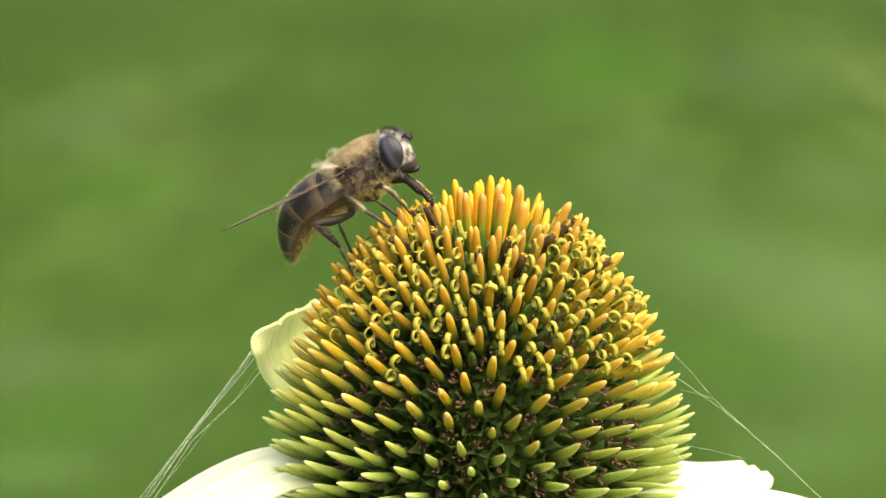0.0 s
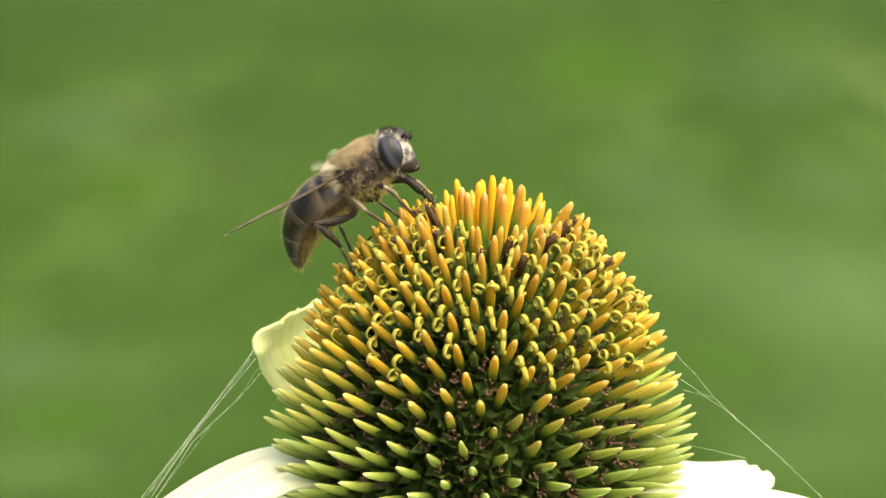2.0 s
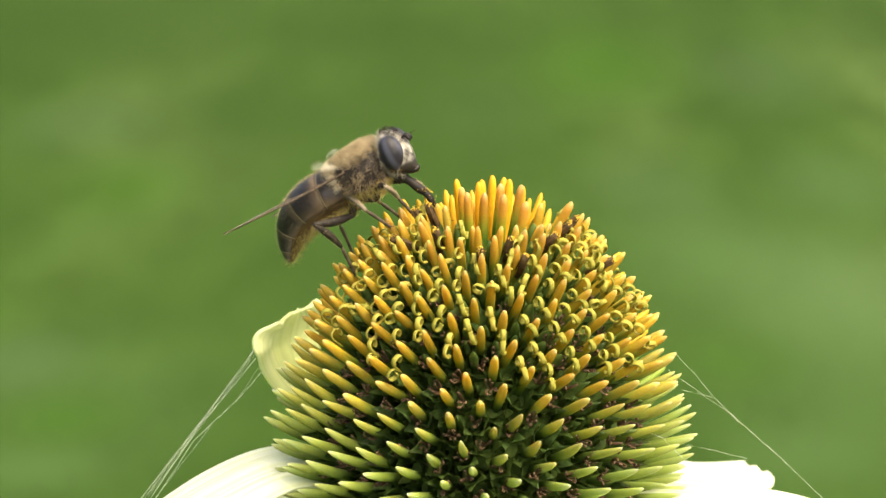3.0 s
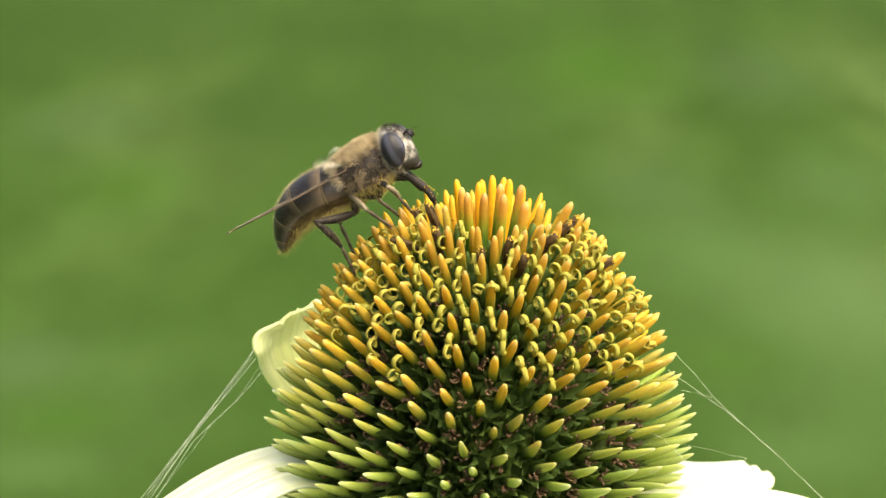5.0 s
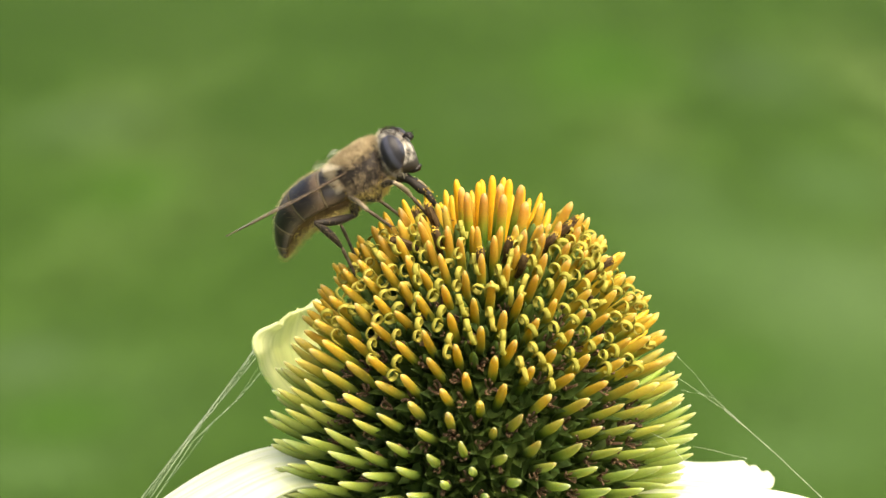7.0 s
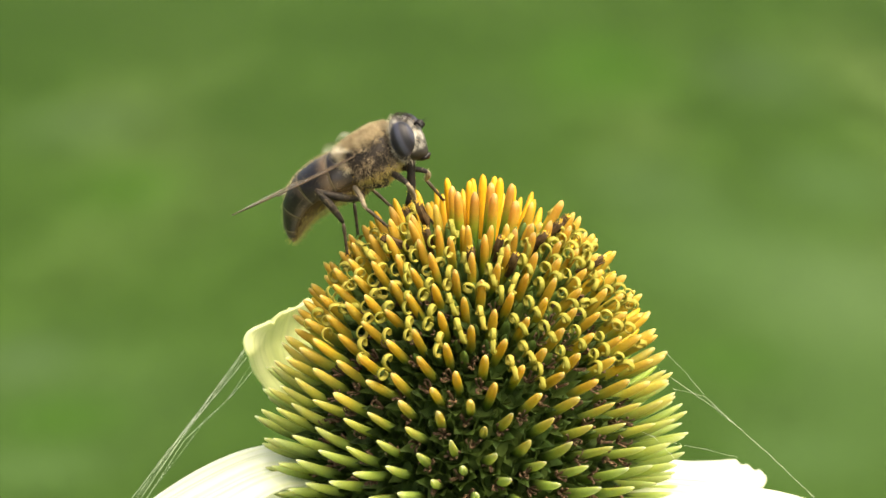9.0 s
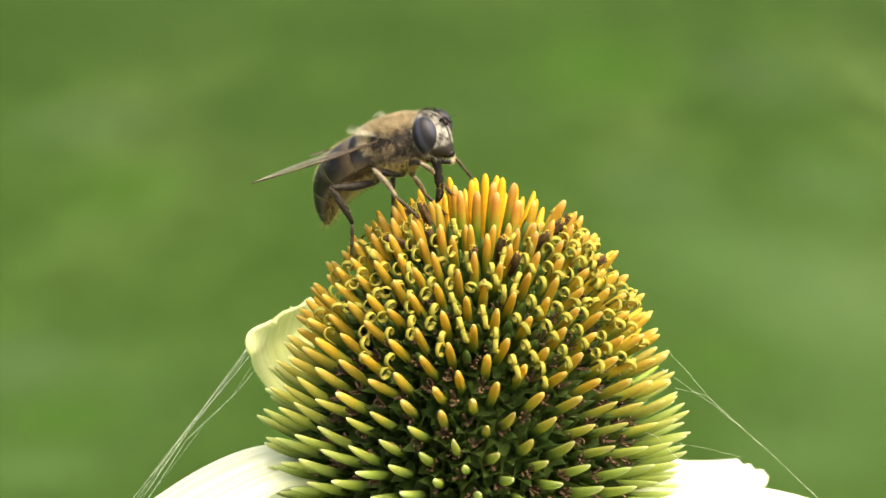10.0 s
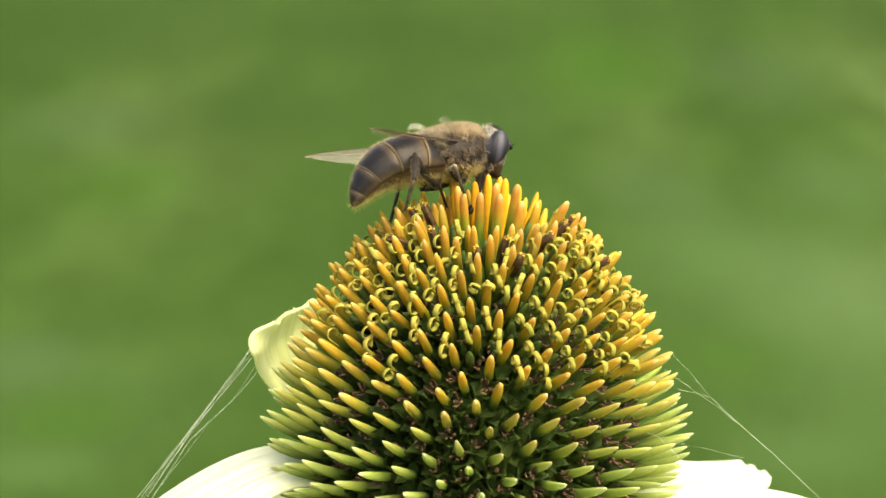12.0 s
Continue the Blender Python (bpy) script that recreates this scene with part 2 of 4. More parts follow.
def fur(name, bm, count, length, mat, parent, keep, lean, label="", seed=1, width=0.022, wild=0.35, tuft=0.0):
    """Fine hairs, each a slim blade, on the faces of bm for which keep(place, normal) gives more than a random number."""
    rnd = random.Random(seed)
    bm.faces.ensure_lookup_table()
    areas = np.cumsum([f.calc_area() for f in bm.faces])
    verts, faces = [], []
    while len(faces) < count:
        f = bm.faces[int(np.searchsorted(areas, rnd.random() * areas[-1]))]
        c = [v.co for v in f.verts]
        u, w = rnd.random(), rnd.random()
        p = (c[0].lerp(c[1], u)).lerp(c[3].lerp(c[2], u), w) if len(c) == 4 else f.calc_center_median()
        if keep(p / MM, f.normal) < rnd.random():
            continue
        d = (f.normal + Vector(lean) + noise.noise_vector(p / MM * 2.4) * tuft + Vector((rnd.gauss(0, wild), rnd.gauss(0, wild), rnd.gauss(0, wild)))).normalized()
        side = d.cross(Vector((rnd.gauss(0, 1), rnd.gauss(0, 1), rnd.gauss(0, 1)))).normalized() * width * MM * 0.5
        tip = p + d * length * MM * rnd.uniform(0.55, 1.15)
        bow = f.normal.cross(d) * 0.1 * length * MM * rnd.uniform(-1, 1)
        mid = (p + tip) / 2 + bow
        k = len(verts)
        verts += [p - side, p + side, mid + side * 0.8, mid - side * 0.8, tip]
        faces += [(k, k + 1, k + 2, k + 3), (k + 3, k + 2, k + 4)]
    me = bpy.data.meshes.new(name)
    me.from_pydata(verts, [], faces)
    me.materials.append(mat)
    ob = new(name, me)
    ob.parent = parent
    tagged(ob, label=label, kind="stuff")
    return ob


# ---- the lawn ----
def build_ground():
    bm = bmesh.new()
    bmesh.ops.create_grid(bm, x_segments=40, y_segments=40, size=600)
    tagged(part("ground", bm, lawn_material()), "short mown green lawn with paler and darker patches", "lawn", kind="structure")


build_ground()

# ---- the coneflower ----
CONE = (16.5216, 21.5792, -0.13276, -16.0122, 2.7704)
START, STEP, SQUARE, CUBE, FOURTH, TURN, DRIFT, SKEW = (0.046885, 0.002503, -0.07972, -0.112911, 0.063713, 4.401886, 0.000389, -0.15851)
LEAN_SIDE, LEAN_BACK = (0.0382, -0.01416)
GOLDEN = radians(137.5077)
LEAN = Matrix.Rotation(LEAN_BACK, 3, "X") @ Matrix.Rotation(LEAN_SIDE, 3, "Y")
AXIS_X = CONE[4]
HIGH = 800.0
LONG = 6.6


def cone_tip(s, th, sink=0.0):
    """Place on the surface on which the scales end: s from the top down, th round the axis; in millimetres from the foot of the stem."""
    wide, tall, waist, mid, _ = CONE
    r = (wide - sink) * math.sin(s) * (1 + waist * math.cos(s) ** 2)
    return LEAN @ Vector((r * math.cos(th), r * math.sin(th), (tall - sink) * math.cos(s))) + Vector((0, 0, HIGH + mid))


def cone_way(s, th):
    lean = float(np.interp(s, (0, 0.4, 0.85, 1.16, 1.30, 1.42, 1.53, 1.64, 1.9), (0, 0.34, 0.80, 1.03, 1.12, 1.20, 1.30, 1.42, 1.7)))
    return LEAN @ Vector((math.sin(lean) * math.cos(th), math.sin(lean) * math.sin(th), math.cos(lean)))


def lattice(n):
    """Place of the n-th scale on the golden-angle spiral."""
    x = START + STEP * n
    e = x - 0.7
    w = x + SQUARE * e ** 2 + CUBE * e ** 3 + FOURTH * e ** 4
    return math.acos(min(1.0, max(-1.0, 1 - w))), TURN - n * (GOLDEN + DRIFT) + SKEW * e * e


def stand(tip, way, length, twist=0.0):
    """A pose whose z runs along way and ends at tip, its y side facing up."""
    z = way.normalized()
    x = Vector((0, 0, 1)).cross(z)
    x = x.normalized() if x.length > 1e-4 else Vector((1, 0, 0))
    y = z.cross(x)
    m = Matrix((x, y, z)).transposed().to_4x4()
    m.translation = (tip - way * length) * MM
    return m @ Matrix.Rotation(twist, 4, "Z")


def spine_mesh(name, length, wide, thick, taper, point, hook):
    """A stiff scale that ends at its place: it thins from taper on, the more suddenly the larger point is, and bows up by hook."""
    bm = bmesh.new()
    pts, rad = [], []
    for t in (0.0, 0.3, 0.48, 0.60, 0.70, 0.79, 0.87, 0.935, 0.98, 1.0):
        k = max(0.0, (t - taper) / (1 - taper))
        swell = max(0.08, (1.0 - 0.12 * k) * (1 - k ** point) ** 0.52)
        pts.append((0, hook * (t ** 3 - 1) * MM, t * length * MM))
        rad.append((wide * swell * MM, thick * swell * MM))
    tube(bm, pts, rad, 8)
    return keep_mesh(name, bm, SPINE)


def petal(az, rows, width, parent, bend=0.3, seed=0, frill=0.0, turn=0.0, label="", mat=None):
    """A ray petal: rows of radius, height (millimetres, from the axis and the cone's foot) and share of the width."""
    rnd = random.Random(seed)
    line = smooth_sections(rows, 6)
    bm = bmesh.new()
    uv = bm.loops.layers.uv.new("UVMap")
    grid, coords = [], {}
    across = 17
    ph = rnd.uniform(0, 6)
    for i, (r, z, w) in enumerate(line):
        a, b = line[max(0, i - 1)], line[min(len(line) - 1, i + 1)]
        d = Vector((b[0] - a[0], 0, b[1] - a[1])).normalized()
        nrm = Vector((-d.z, 0, d.x))
        ring = []
        for j in range(across):
            s = j / (across - 1) * 2 - 1
            t = i / (len(line) - 1)
            rib = 0.16 * math.cos(s * 9.5) * min(1, 4 * t)
            edge = frill * abs(s) ** 3 * math.sin(t * 17 + ph + 2 * s) + 0.3 * frill * math.sin(3 * s + 5 * t + ph)
            notch = -2.6 * frill * (1 - math.sqrt(math.sin(s * 3.3 + ph) ** 2 + 0.02)) * max(0, t - 0.55) * 2.2
            place = Vector((r, s * w * width / 2, z)) + nrm * (rib + edge - bend * (s * w * width / 2) ** 2 / 10) + d * notch
            place = Matrix.Rotation(turn * t, 3, Vector((1, 0, 0))) @ (place - Vector((r, 0, z))) + Vector((r, 0, z))
            v = bm.verts.new((Matrix.Rotation(az, 3, "Z") @ place + Vector((0, 0, FOOT))) * MM)
            coords[v] = (s * 0.5 + 0.5, t)
            ring.append(v)
        grid.append(ring)
    rings_to_faces(bm, grid, close=False, cap=False)
    for f in bm.faces:
        for lp in f.loops:
            lp[uv].uv = coords[lp.vert]
    bmesh.ops.recalc_face_normals(bm, faces=bm.faces)
    bmesh.ops.solidify(bm, geom=bm.faces[:], thickness=0.28 * MM)
    return part("petal", bm, mat or PETAL, parent, label)


FOOT = HIGH + CONE[3] - 6.0


def build_flower():
    flower = new("coneflower")
    tagged(flower, "white coneflower with an orange and green spiny cone", "flower")
    rnd = random.Random(4)
    # stem, a little crooked
    bm = bmesh.new()
    tube(bm, [((2 * math.sin(k * 0.9) * (1 - k / 12)) * MM, 1.5 * math.cos(k * 0.7) * (1 - k / 12) * MM, (-4 + (FOOT + 2) * k / 12) * MM) for k in range(13)],
         [(2.6 - 0.05 * k) * MM for k in range(12)] + [4.5 * MM], 14)
    part("stem", bm, STEM, flower, "ribbed green stem")
    # dark core under the scales
    bm = bmesh.new()
    rings = []
    for k in range(26):
        s = 0.03 + k * 0.088
        c = [cone_tip(s, q * math.tau / 48, 5.0) for q in range(48)]
        rings.append([bm.verts.new(v * MM) for v in c])
    rings_to_faces(bm, rings)
    bmesh.ops.recalc_face_normals(bm, faces=bm.faces)
    part("receptacle", bm, CORE, flower, "dark green domed heart of the cone")
    build_petals(flower)
    build_scales(flower, rnd)
    return flower


def build_petals(flower):
    flat = [(9, 0, 0.35), (15, 1.2, 0.7), (22, 1.0, 0.95), (30, -1.5, 1.0), (38, -6, 0.85), (43, -10, 0.45)]
    petal(radians(186), [(8, 0, 0.35), (12, 4.4, 0.6), (16, 5.2, 0.85), (21, 3.3, 1.0), (27, -0.3, 1.0), (34, -6, 0.85), (40, -12, 0.45)], 12.5, flower, 0.25, 1, 0.25, 0.0, "creamy white drooping petal with green veins")
    petal(radians(-7), [(8, 0, 0.35), (13, 2.4, 0.7), (20, 2.0, 0.95), (27, 1.1, 1.0), (35, -2.6, 0.85), (41, -7.5, 0.45)], 11.5, flower, 0.25, 2, 0.2, 0.0, "creamy white drooping petal")
    petal(radians(36), [(8, 0, 0.35), (14, -0.3, 0.75), (20, -0.5, 0.9), (25, -2.2, 0.92), (28.6, -3.0, 0.9), (30.2, -3.0, 0.60)], 8.0, flower, 0.15, 3, 0.0, 0.0, "short creamy white petal with a blunt tip")
    petal(radians(150), [(8, 0, 0.3), (12, 2.4, 0.34), (15.0, 5.6, 0.36), (17.2, 8.6, 0.56), (18.0, 11.0, 0.86), (17.9, 12.4, 1.0), (17.5, 13.5, 0.90), (17.1, 14.2, 0.62)], 10.8, flower, -0.10, 4, 0.38, 0.0, "pale yellow-green petal curled upright with a lobed tip", PETAL_YELLOW)
    for k, az in enumerate((-36, -64, -92, -120, -148, 66, 94, 122)):
        petal(radians(az), [(r, z - 0.4 * k % 2 - (0.16 * (r - 8) if az > 0 else 0.05 * (r - 8)), w) for r, z, w in flat], 11.0, flower, 0.3, 10 + k, 0.2)


def build_scales(flower, rnd):
    kinds = {
        "young": [spine_mesh("scale", LONG, 0.355 + 0.03 * i, 0.36, 0.60, 7.0, 0.05 + 0.05 * i) for i in range(3)],
        "ripe": [spine_mesh("scale", LONG, 0.38 + 0.02 * i, 0.36, 0.48, 5.0, 0.08 + 0.08 * i) for i in range(3)],
        "old": [spine_mesh("scale", LONG, 0.375 + 0.03 * i, 0.345, 0.36, 2.7, 0.28 + 0.12 * i) for i in range(3)],
    }
    styles = [style_mesh(k) for k in range(6)]
    stars = [star_mesh(k) for k in range(3)]
    crumbs = [crumb_mesh(k) for k in range(6)]
    buds = [bud_mesh(k) for k in range(4)]
    rest = {k: [] for k in kinds}
    lobes = []
    made = 0
    for n in range(-26, 620):
        s, th = lattice(n)
        if s > 1.9:
            break
        if s < 0.05 or (s < 0.3 and rnd.random() < 0.2):
            continue
        th_front = math.sin(th)
        ring = max(0.0, 1 - abs(s - 0.36) / 0.11)
        age = min(0.5, max(0.0, (s - 0.25) / 0.55) * 0.5) + min(0.5, max(0.0, (s - 1.07) / 0.36) * 0.5)
        age = min(1.0, max(0.0, age + rnd.uniform(-0.05, 0.05)))
        if ring > 0.35:
            age = rnd.uniform(0.25, 0.62)
        kind = "ripe" if ring > 0.35 else "young" if s < 0.42 else "ripe" if age < 0.72 else "old"
        wob = 0.035 if s > 0.3 else 0.02
        tip = cone_tip(s, th, ring * rnd.uniform(1.0, 2.4) + (rnd.uniform(-0.2, 0.7) if s < 0.3 else 0.0)) + Vector((rnd.gauss(0, wob), rnd.gauss(0, wob), rnd.gauss(0, wob))) * 3
        way = (cone_way(s, th) + Vector((rnd.gauss(0, wob), rnd.gauss(0, wob), rnd.gauss(0, wob)))).normalized()
        # the lowest rows jut out furthest
        tip += way * 0.7 * math.exp(-((s - 1.47) / 0.12) ** 2)
        m = stand(tip, way, LONG * rnd.uniform(0.97, 1.03), rnd.uniform(-0.15, 0.15))
        me = rnd.choice(kinds[kind])
        if th_front < 0.32 and made < 330:
            made += 1
            ob = new("scale", me)
            ob.parent, ob.matrix_local = flower, m
            ob.color = (age, 0, 0, 1)
        else:
            rest[kind].append((m, me))
        # the floret beside each scale
        up = s - 0.075
        if up < 0.2:
            continue
        tw = rnd.uniform(-0.02, 0.02)
        seen = th_front < 0.3
        odds = (0.3 if th_front < -0.55 else 0.7) if s < 0.6 else 1.0 if s < 1.02 else 1.0 - 4.0 * (s - 1.02)
        if 0.45 < s < 1.22 and seen and not (th_front > 0.0 and s > 0.95) and rnd.random() < odds:
            # the arms roll in the plane that holds the cone's axis, now and then askew
            roll = math.pi / 2 + rnd.gauss(0, 0.3) if rnd.random() < 0.7 else rnd.uniform(0, 6.28)
            add(flower, "curled_style", rnd.choice(styles), stand(cone_tip(up, th + 0.07 + tw, 0.55 + rnd.uniform(-0.4, 0.4)), cone_way(up, th), 2.3, roll))
        if 0.22 < s < 1.0 and th_front < 0.1:
            for turn_by, sink in ((0.13, 2.1), (-0.12, 2.6)):
                add(flower, "floret_bud", rnd.choice(buds), stand(cone_tip(s, th + turn_by * min(1.6, 0.8 / s) + tw, sink + rnd.uniform(-0.4, 0.6)), cone_way(s, th + turn_by), 0.0, rnd.uniform(-0.3, 0.3)))
        if s > 0.6 and th_front < -0.3:
            deep = 2.5 if s < 0.95 else 3.1
            size = Matrix.Scale(1.0 if s < 0.85 else 1.28, 4)
            add(flower, "floret_cup", rnd.choice(stars), stand(cone_tip(up, th + 0.05 + tw, deep + rnd.uniform(-0.3, 0.4)), cone_way(up, th), 1.1, rnd.uniform(0, 6.28)) @ size)
            if th_front < -0.5:
                lobes.append((stand(cone_tip(s + 0.05, th - 0.06 + tw, deep + 1.0), cone_way(s, th), 1.2, rnd.uniform(0, 6.28)) @ size, rnd.choice(stars)))
        if s > 0.8 and th_front < -0.42 and rnd.random() < 0.85:
            add(flower, "withered_floret", rnd.choice(crumbs), stand(cone_tip(up, th + 0.05 + tw, 2.6 + rnd.uniform(-0.4, 0.5)), cone_way(up, th), 0.6, rnd.uniform(0, 6.28)))
    for kind, items in rest.items():
        join(flower, "scale_mass", items, FAR[kind])
    join(flower, "floret_lobe_mass", lobes, SEPAL)
    # one young scale stands up alone beside the crown
    s, th = (0.440, -0.420)
    ob = add(flower, "scale", kinds["young"][1], stand(cone_tip(s, th, -1.3), (cone_way(s, th) + Vector((0.12, 0, 0))).normalized(), LONG))
    ob.color = (0.05, 0, 0, 1)
    # dark anther tubes with pollen on top, near the crown
    for k, (s, th, lean) in enumerate([(0.44, -2.78, -0.1), (0.38, -2.68, -0.1), (0.61, -2.64, -1.2), (0.50, -2.21, 0), (0.57, -1.67, 0), (0.51, -1.36, 0.1), (0.60, -1.25, 0.1), (0.51, -0.82, 0.25), (0.48, -0.46, 0.3), (0.48, -0.18, 0.2), (0.72, -0.28, 0.8)]):
        ob = add(flower, "anther_tube", anther_mesh(k % 2), stand(cone_tip(s, th, -0.1), (cone_way(s, th) + Vector((lean, 0, 0))).normalized(), 2.6, k))
        part("pollen", pollen_bits(k), POLLEN, ob, "orange-yellow pollen grains")


def join(parent, name, items, mat):
    """Many small pieces as one mesh."""
    verts, faces = [], []
    for m, me in items:
        k = len(verts)
        verts += [m @ v.co for v in me.vertices]
        faces += [[k + i for i in p.vertices] for p in me.polygons]
    me = bpy.data.meshes.new(name)
    me.from_pydata(verts, [], faces)
    me.polygons.foreach_set("use_smooth", [True] * len(faces))
    me.materials.append(mat)
    ob = new(name, me)
    ob.parent = parent
    tagged(ob, kind="stuff")


FAR = {"young": two_tone("far_orange", (0.55, 0.28, 0.012), (0.80, 0.40, 0.03), 300, 0.45),
       "ripe": two_tone("far_amber", (0.40, 0.26, 0.012), (0.70, 0.38, 0.03), 300, 0.45),
       "old": two_tone("far_green", (0.12, 0.20, 0.025), (0.30, 0.40, 0.07), 300, 0.45)}


def add(parent, name, me, m):
    ob = new(name, me)
    ob.parent, ob.matrix_local = parent, m
    return ob


def keep_mesh(name, bm, mat):
    ob = part(name, bm, mat)
    me = ob.data
    bpy.data.objects.remove(ob)
    return me


def style_mesh(seed):
    """A split style whose two arms roll up into rings."""
    rnd = random.Random(20 + seed)
    bm = bmesh.new()
    arms = []
    for side in (-1, 1):
        big, turns = rnd.uniform(0.40, 0.52), rnd.uniform(4.4, 6.4)
        rise = rnd.uniform(0.0, 0.25) if side > 0 else 0.0
        arm = [(side * 0.03, 0, 0.9), (side * 0.06, 0, 1.3)]
        cx, cz = side * (0.08 + big), 1.65 + rise
        for q in range(15):
            a = math.pi - q / 14 * turns
            r = big * (1 - 0.02 * q)
            arm.append((cx + side * r * math.cos(a), 0.022 * q * side, cz + r * math.sin(a)))
        arms.append(arm)
    run = list(reversed(arms[0])) + arms[1] if seed != 3 else arms[1]
    tube(bm, [Vector(p) * MM for p in run], [(0.21 * MM * (0.85 + 0.3 * rnd.random()), 0.07 * MM * (0.85 + 0.3 * rnd.random())) for _ in run], 6, side=Vector((0, 1, 0)))
    return keep_mesh("curled_style", bm, STYLE)


def star_mesh(seed):
    """A little green cup with five pointed teeth, round the mouth of a floret."""
    rnd = random.Random(40 + seed)
    bm = bmesh.new()
    low = [bm.verts.new(Vector((0.3 * math.cos(k * math.tau / 10), 0.3 * math.sin(k * math.tau / 10), -1.6)) * MM) for k in range(10)]
    mid = [bm.verts.new(Vector((0.66 * math.cos(k * math.tau / 10), 0.66 * math.sin(k * math.tau / 10), 0.5 if k % 2 else 0.25)) * MM) for k in range(10)]
    rings_to_faces(bm, [low, mid], True, False)
    for k in range(0, 10, 2):
        a = (k + 1) * math.tau / 10
        high, out = rnd.uniform(0.9, 1.5), rnd.uniform(0.85, 1.15)
        wide = bm.verts.new(Vector((0.86 * math.cos(a), 0.86 * math.sin(a), 0.55 * high)) * MM)
        tip = bm.verts.new(Vector((out * math.cos(a + 0.1), out * math.sin(a + 0.1), high)) * MM)
        p, q, r = mid[k], mid[k + 1], mid[(k + 2) % 10]
        for tri in ((p, q, wide), (q, r, wide), (p, wide, tip), (wide, r, tip)):
            bm.faces.new(tri)
    bmesh.ops.solidify(bm, geom=bm.faces[:], thickness=0.07 * MM)
    return keep_mesh("floret_cup", bm, SEPAL)


def bud_mesh(seed):
    """An unopened green floret: a slim tube closed by pointed lobes."""
    rnd = random.Random(30 + seed)
    bm = bmesh.new()
    bow = rnd.uniform(0.1, 0.35)
    tube(bm, [Vector((0, bow * (t * t - 1), 4.2 * (t - 1))) * MM for t in (0, 0.35, 0.6, 0.78, 0.9, 0.97, 1.0)], [(w * MM, w * 0.8 * MM) for w in (0.36, 0.42, 0.45, 0.40, 0.28, 0.14, 0.03)], 7)
    return keep_mesh("floret_bud", bm, SEPAL)


def crumb_mesh(seed):
    """A withered, crumpled disc floret."""
    rnd = random.Random(60 + seed)
    bm = bmesh.new()
    path = []
    for k in range(6):
        a, high, out, curl = k * 1.05 + rnd.uniform(-0.4, 0.4), rnd.uniform(0.35, 0.95), rnd.uniform(0.25, 0.62), rnd.uniform(-1.5, 1.5)
        run = []
        for q in range(6):
            t = q / 5
            r = 0.08 + out * math.sin(t * rnd.uniform(1.2, 3.0))
            run.append((Vector((r * math.cos(a + curl * t), r * math.sin(a + curl * t), -0.3 + (0.3 + high) * math.sin(t * 2.2))) * MM, (0.05, 0.11, 0.07, 0.12, 0.05, 0.03)[q]))
        path += run + [(p + Vector((0.02, 0.02, 0.01)) * MM, w) for p, w in reversed(run[:-1])]
    tube(bm, [p for p, w in path], [(w * MM, 0.04 * MM) for p, w in path], 4)
    return keep_mesh("withered_floret", bm, WITHERED)


def anther_mesh(seed):
    bm = bmesh.new()
    tube(bm, [(0.1 * MM * math.sin(k), 0, k * 0.5 * MM) for k in range(6)], [r * MM for r in (0.18, 0.25, 0.30, 0.32, 0.30, 0.2)], 7)
    for q in range(5):
        a = q * math.tau / 5
        tube(bm, [Vector((0.29 * math.cos(a), 0.29 * math.sin(a), z)) * MM for z in (0.6, 1.6, 2.5)], [0.05 * MM, 0.07 * MM, 0.03 * MM], 4)
    return keep_mesh("anther_tube", bm, ANTHER)


def pollen_bits(seed):
    rnd = random.Random(80 + seed)
    bm = bmesh.new()
    for _ in range(34):
        m = Matrix.Translation(Vector((rnd.gauss(0, 0.12), rnd.gauss(0, 0.12), 2.42 + rnd.gauss(0, 0.11))) * MM)
        bmesh.ops.create_icosphere(bm, subdivisions=1, radius=rnd.uniform(0.03, 0.07) * MM, matrix=m)
    return bm


flower = build_flower()


# ---- silk threads spun between cone and petals: x and z along each, its depth and thickness, in millimetres ----
LEFT_THREADS = [([(-15.162, -8.876), (-17.585, -12.306), (-19.701, -15.286), (-24.685, -21.713)], 2, 0.035),
                ([(-15.043, -9.636), (-17.365, -12.546), (-19.938, -15.672), (-23.906, -21.713)], 2, 0.03),
                ([(-14.693, -11.123), (-16.325, -13.141), (-18.423, -15.17), (-20.299, -17.016), (-23.572, -22.116)], 3, 0.03),
                ([(-17.585, -12.306), (-20.403, -16.059), (-24.364, -21.713)], 2, 0.02),
                ([(-15.246, -9.402), (-18.386, -13.719), (-22.175, -18.577), (-25.058, -22.511)], 3, 0.018)]
LEFT_FIBRES = [([(-15, -8.919), (-16.807, -11.477), (-19.136, -14.582), (-23.482, -20.53), (-24.246, -21.604)], 1, 0.016),
                ([(-14.911, -10.74), (-16.65, -13.43), (-18.8, -15.655), (-22.226, -20.244), (-23.858, -22.412)], 3, 0.014),
                ([(-15.119, -8.971), (-17.359, -12.306), (-19.516, -15.19), (-24.171, -21.419)], 2, 0.014),
                ([(-10.18, -5.858), (-10.87, -6.383), (-12.016, -6.908)], 5, 0.02)]
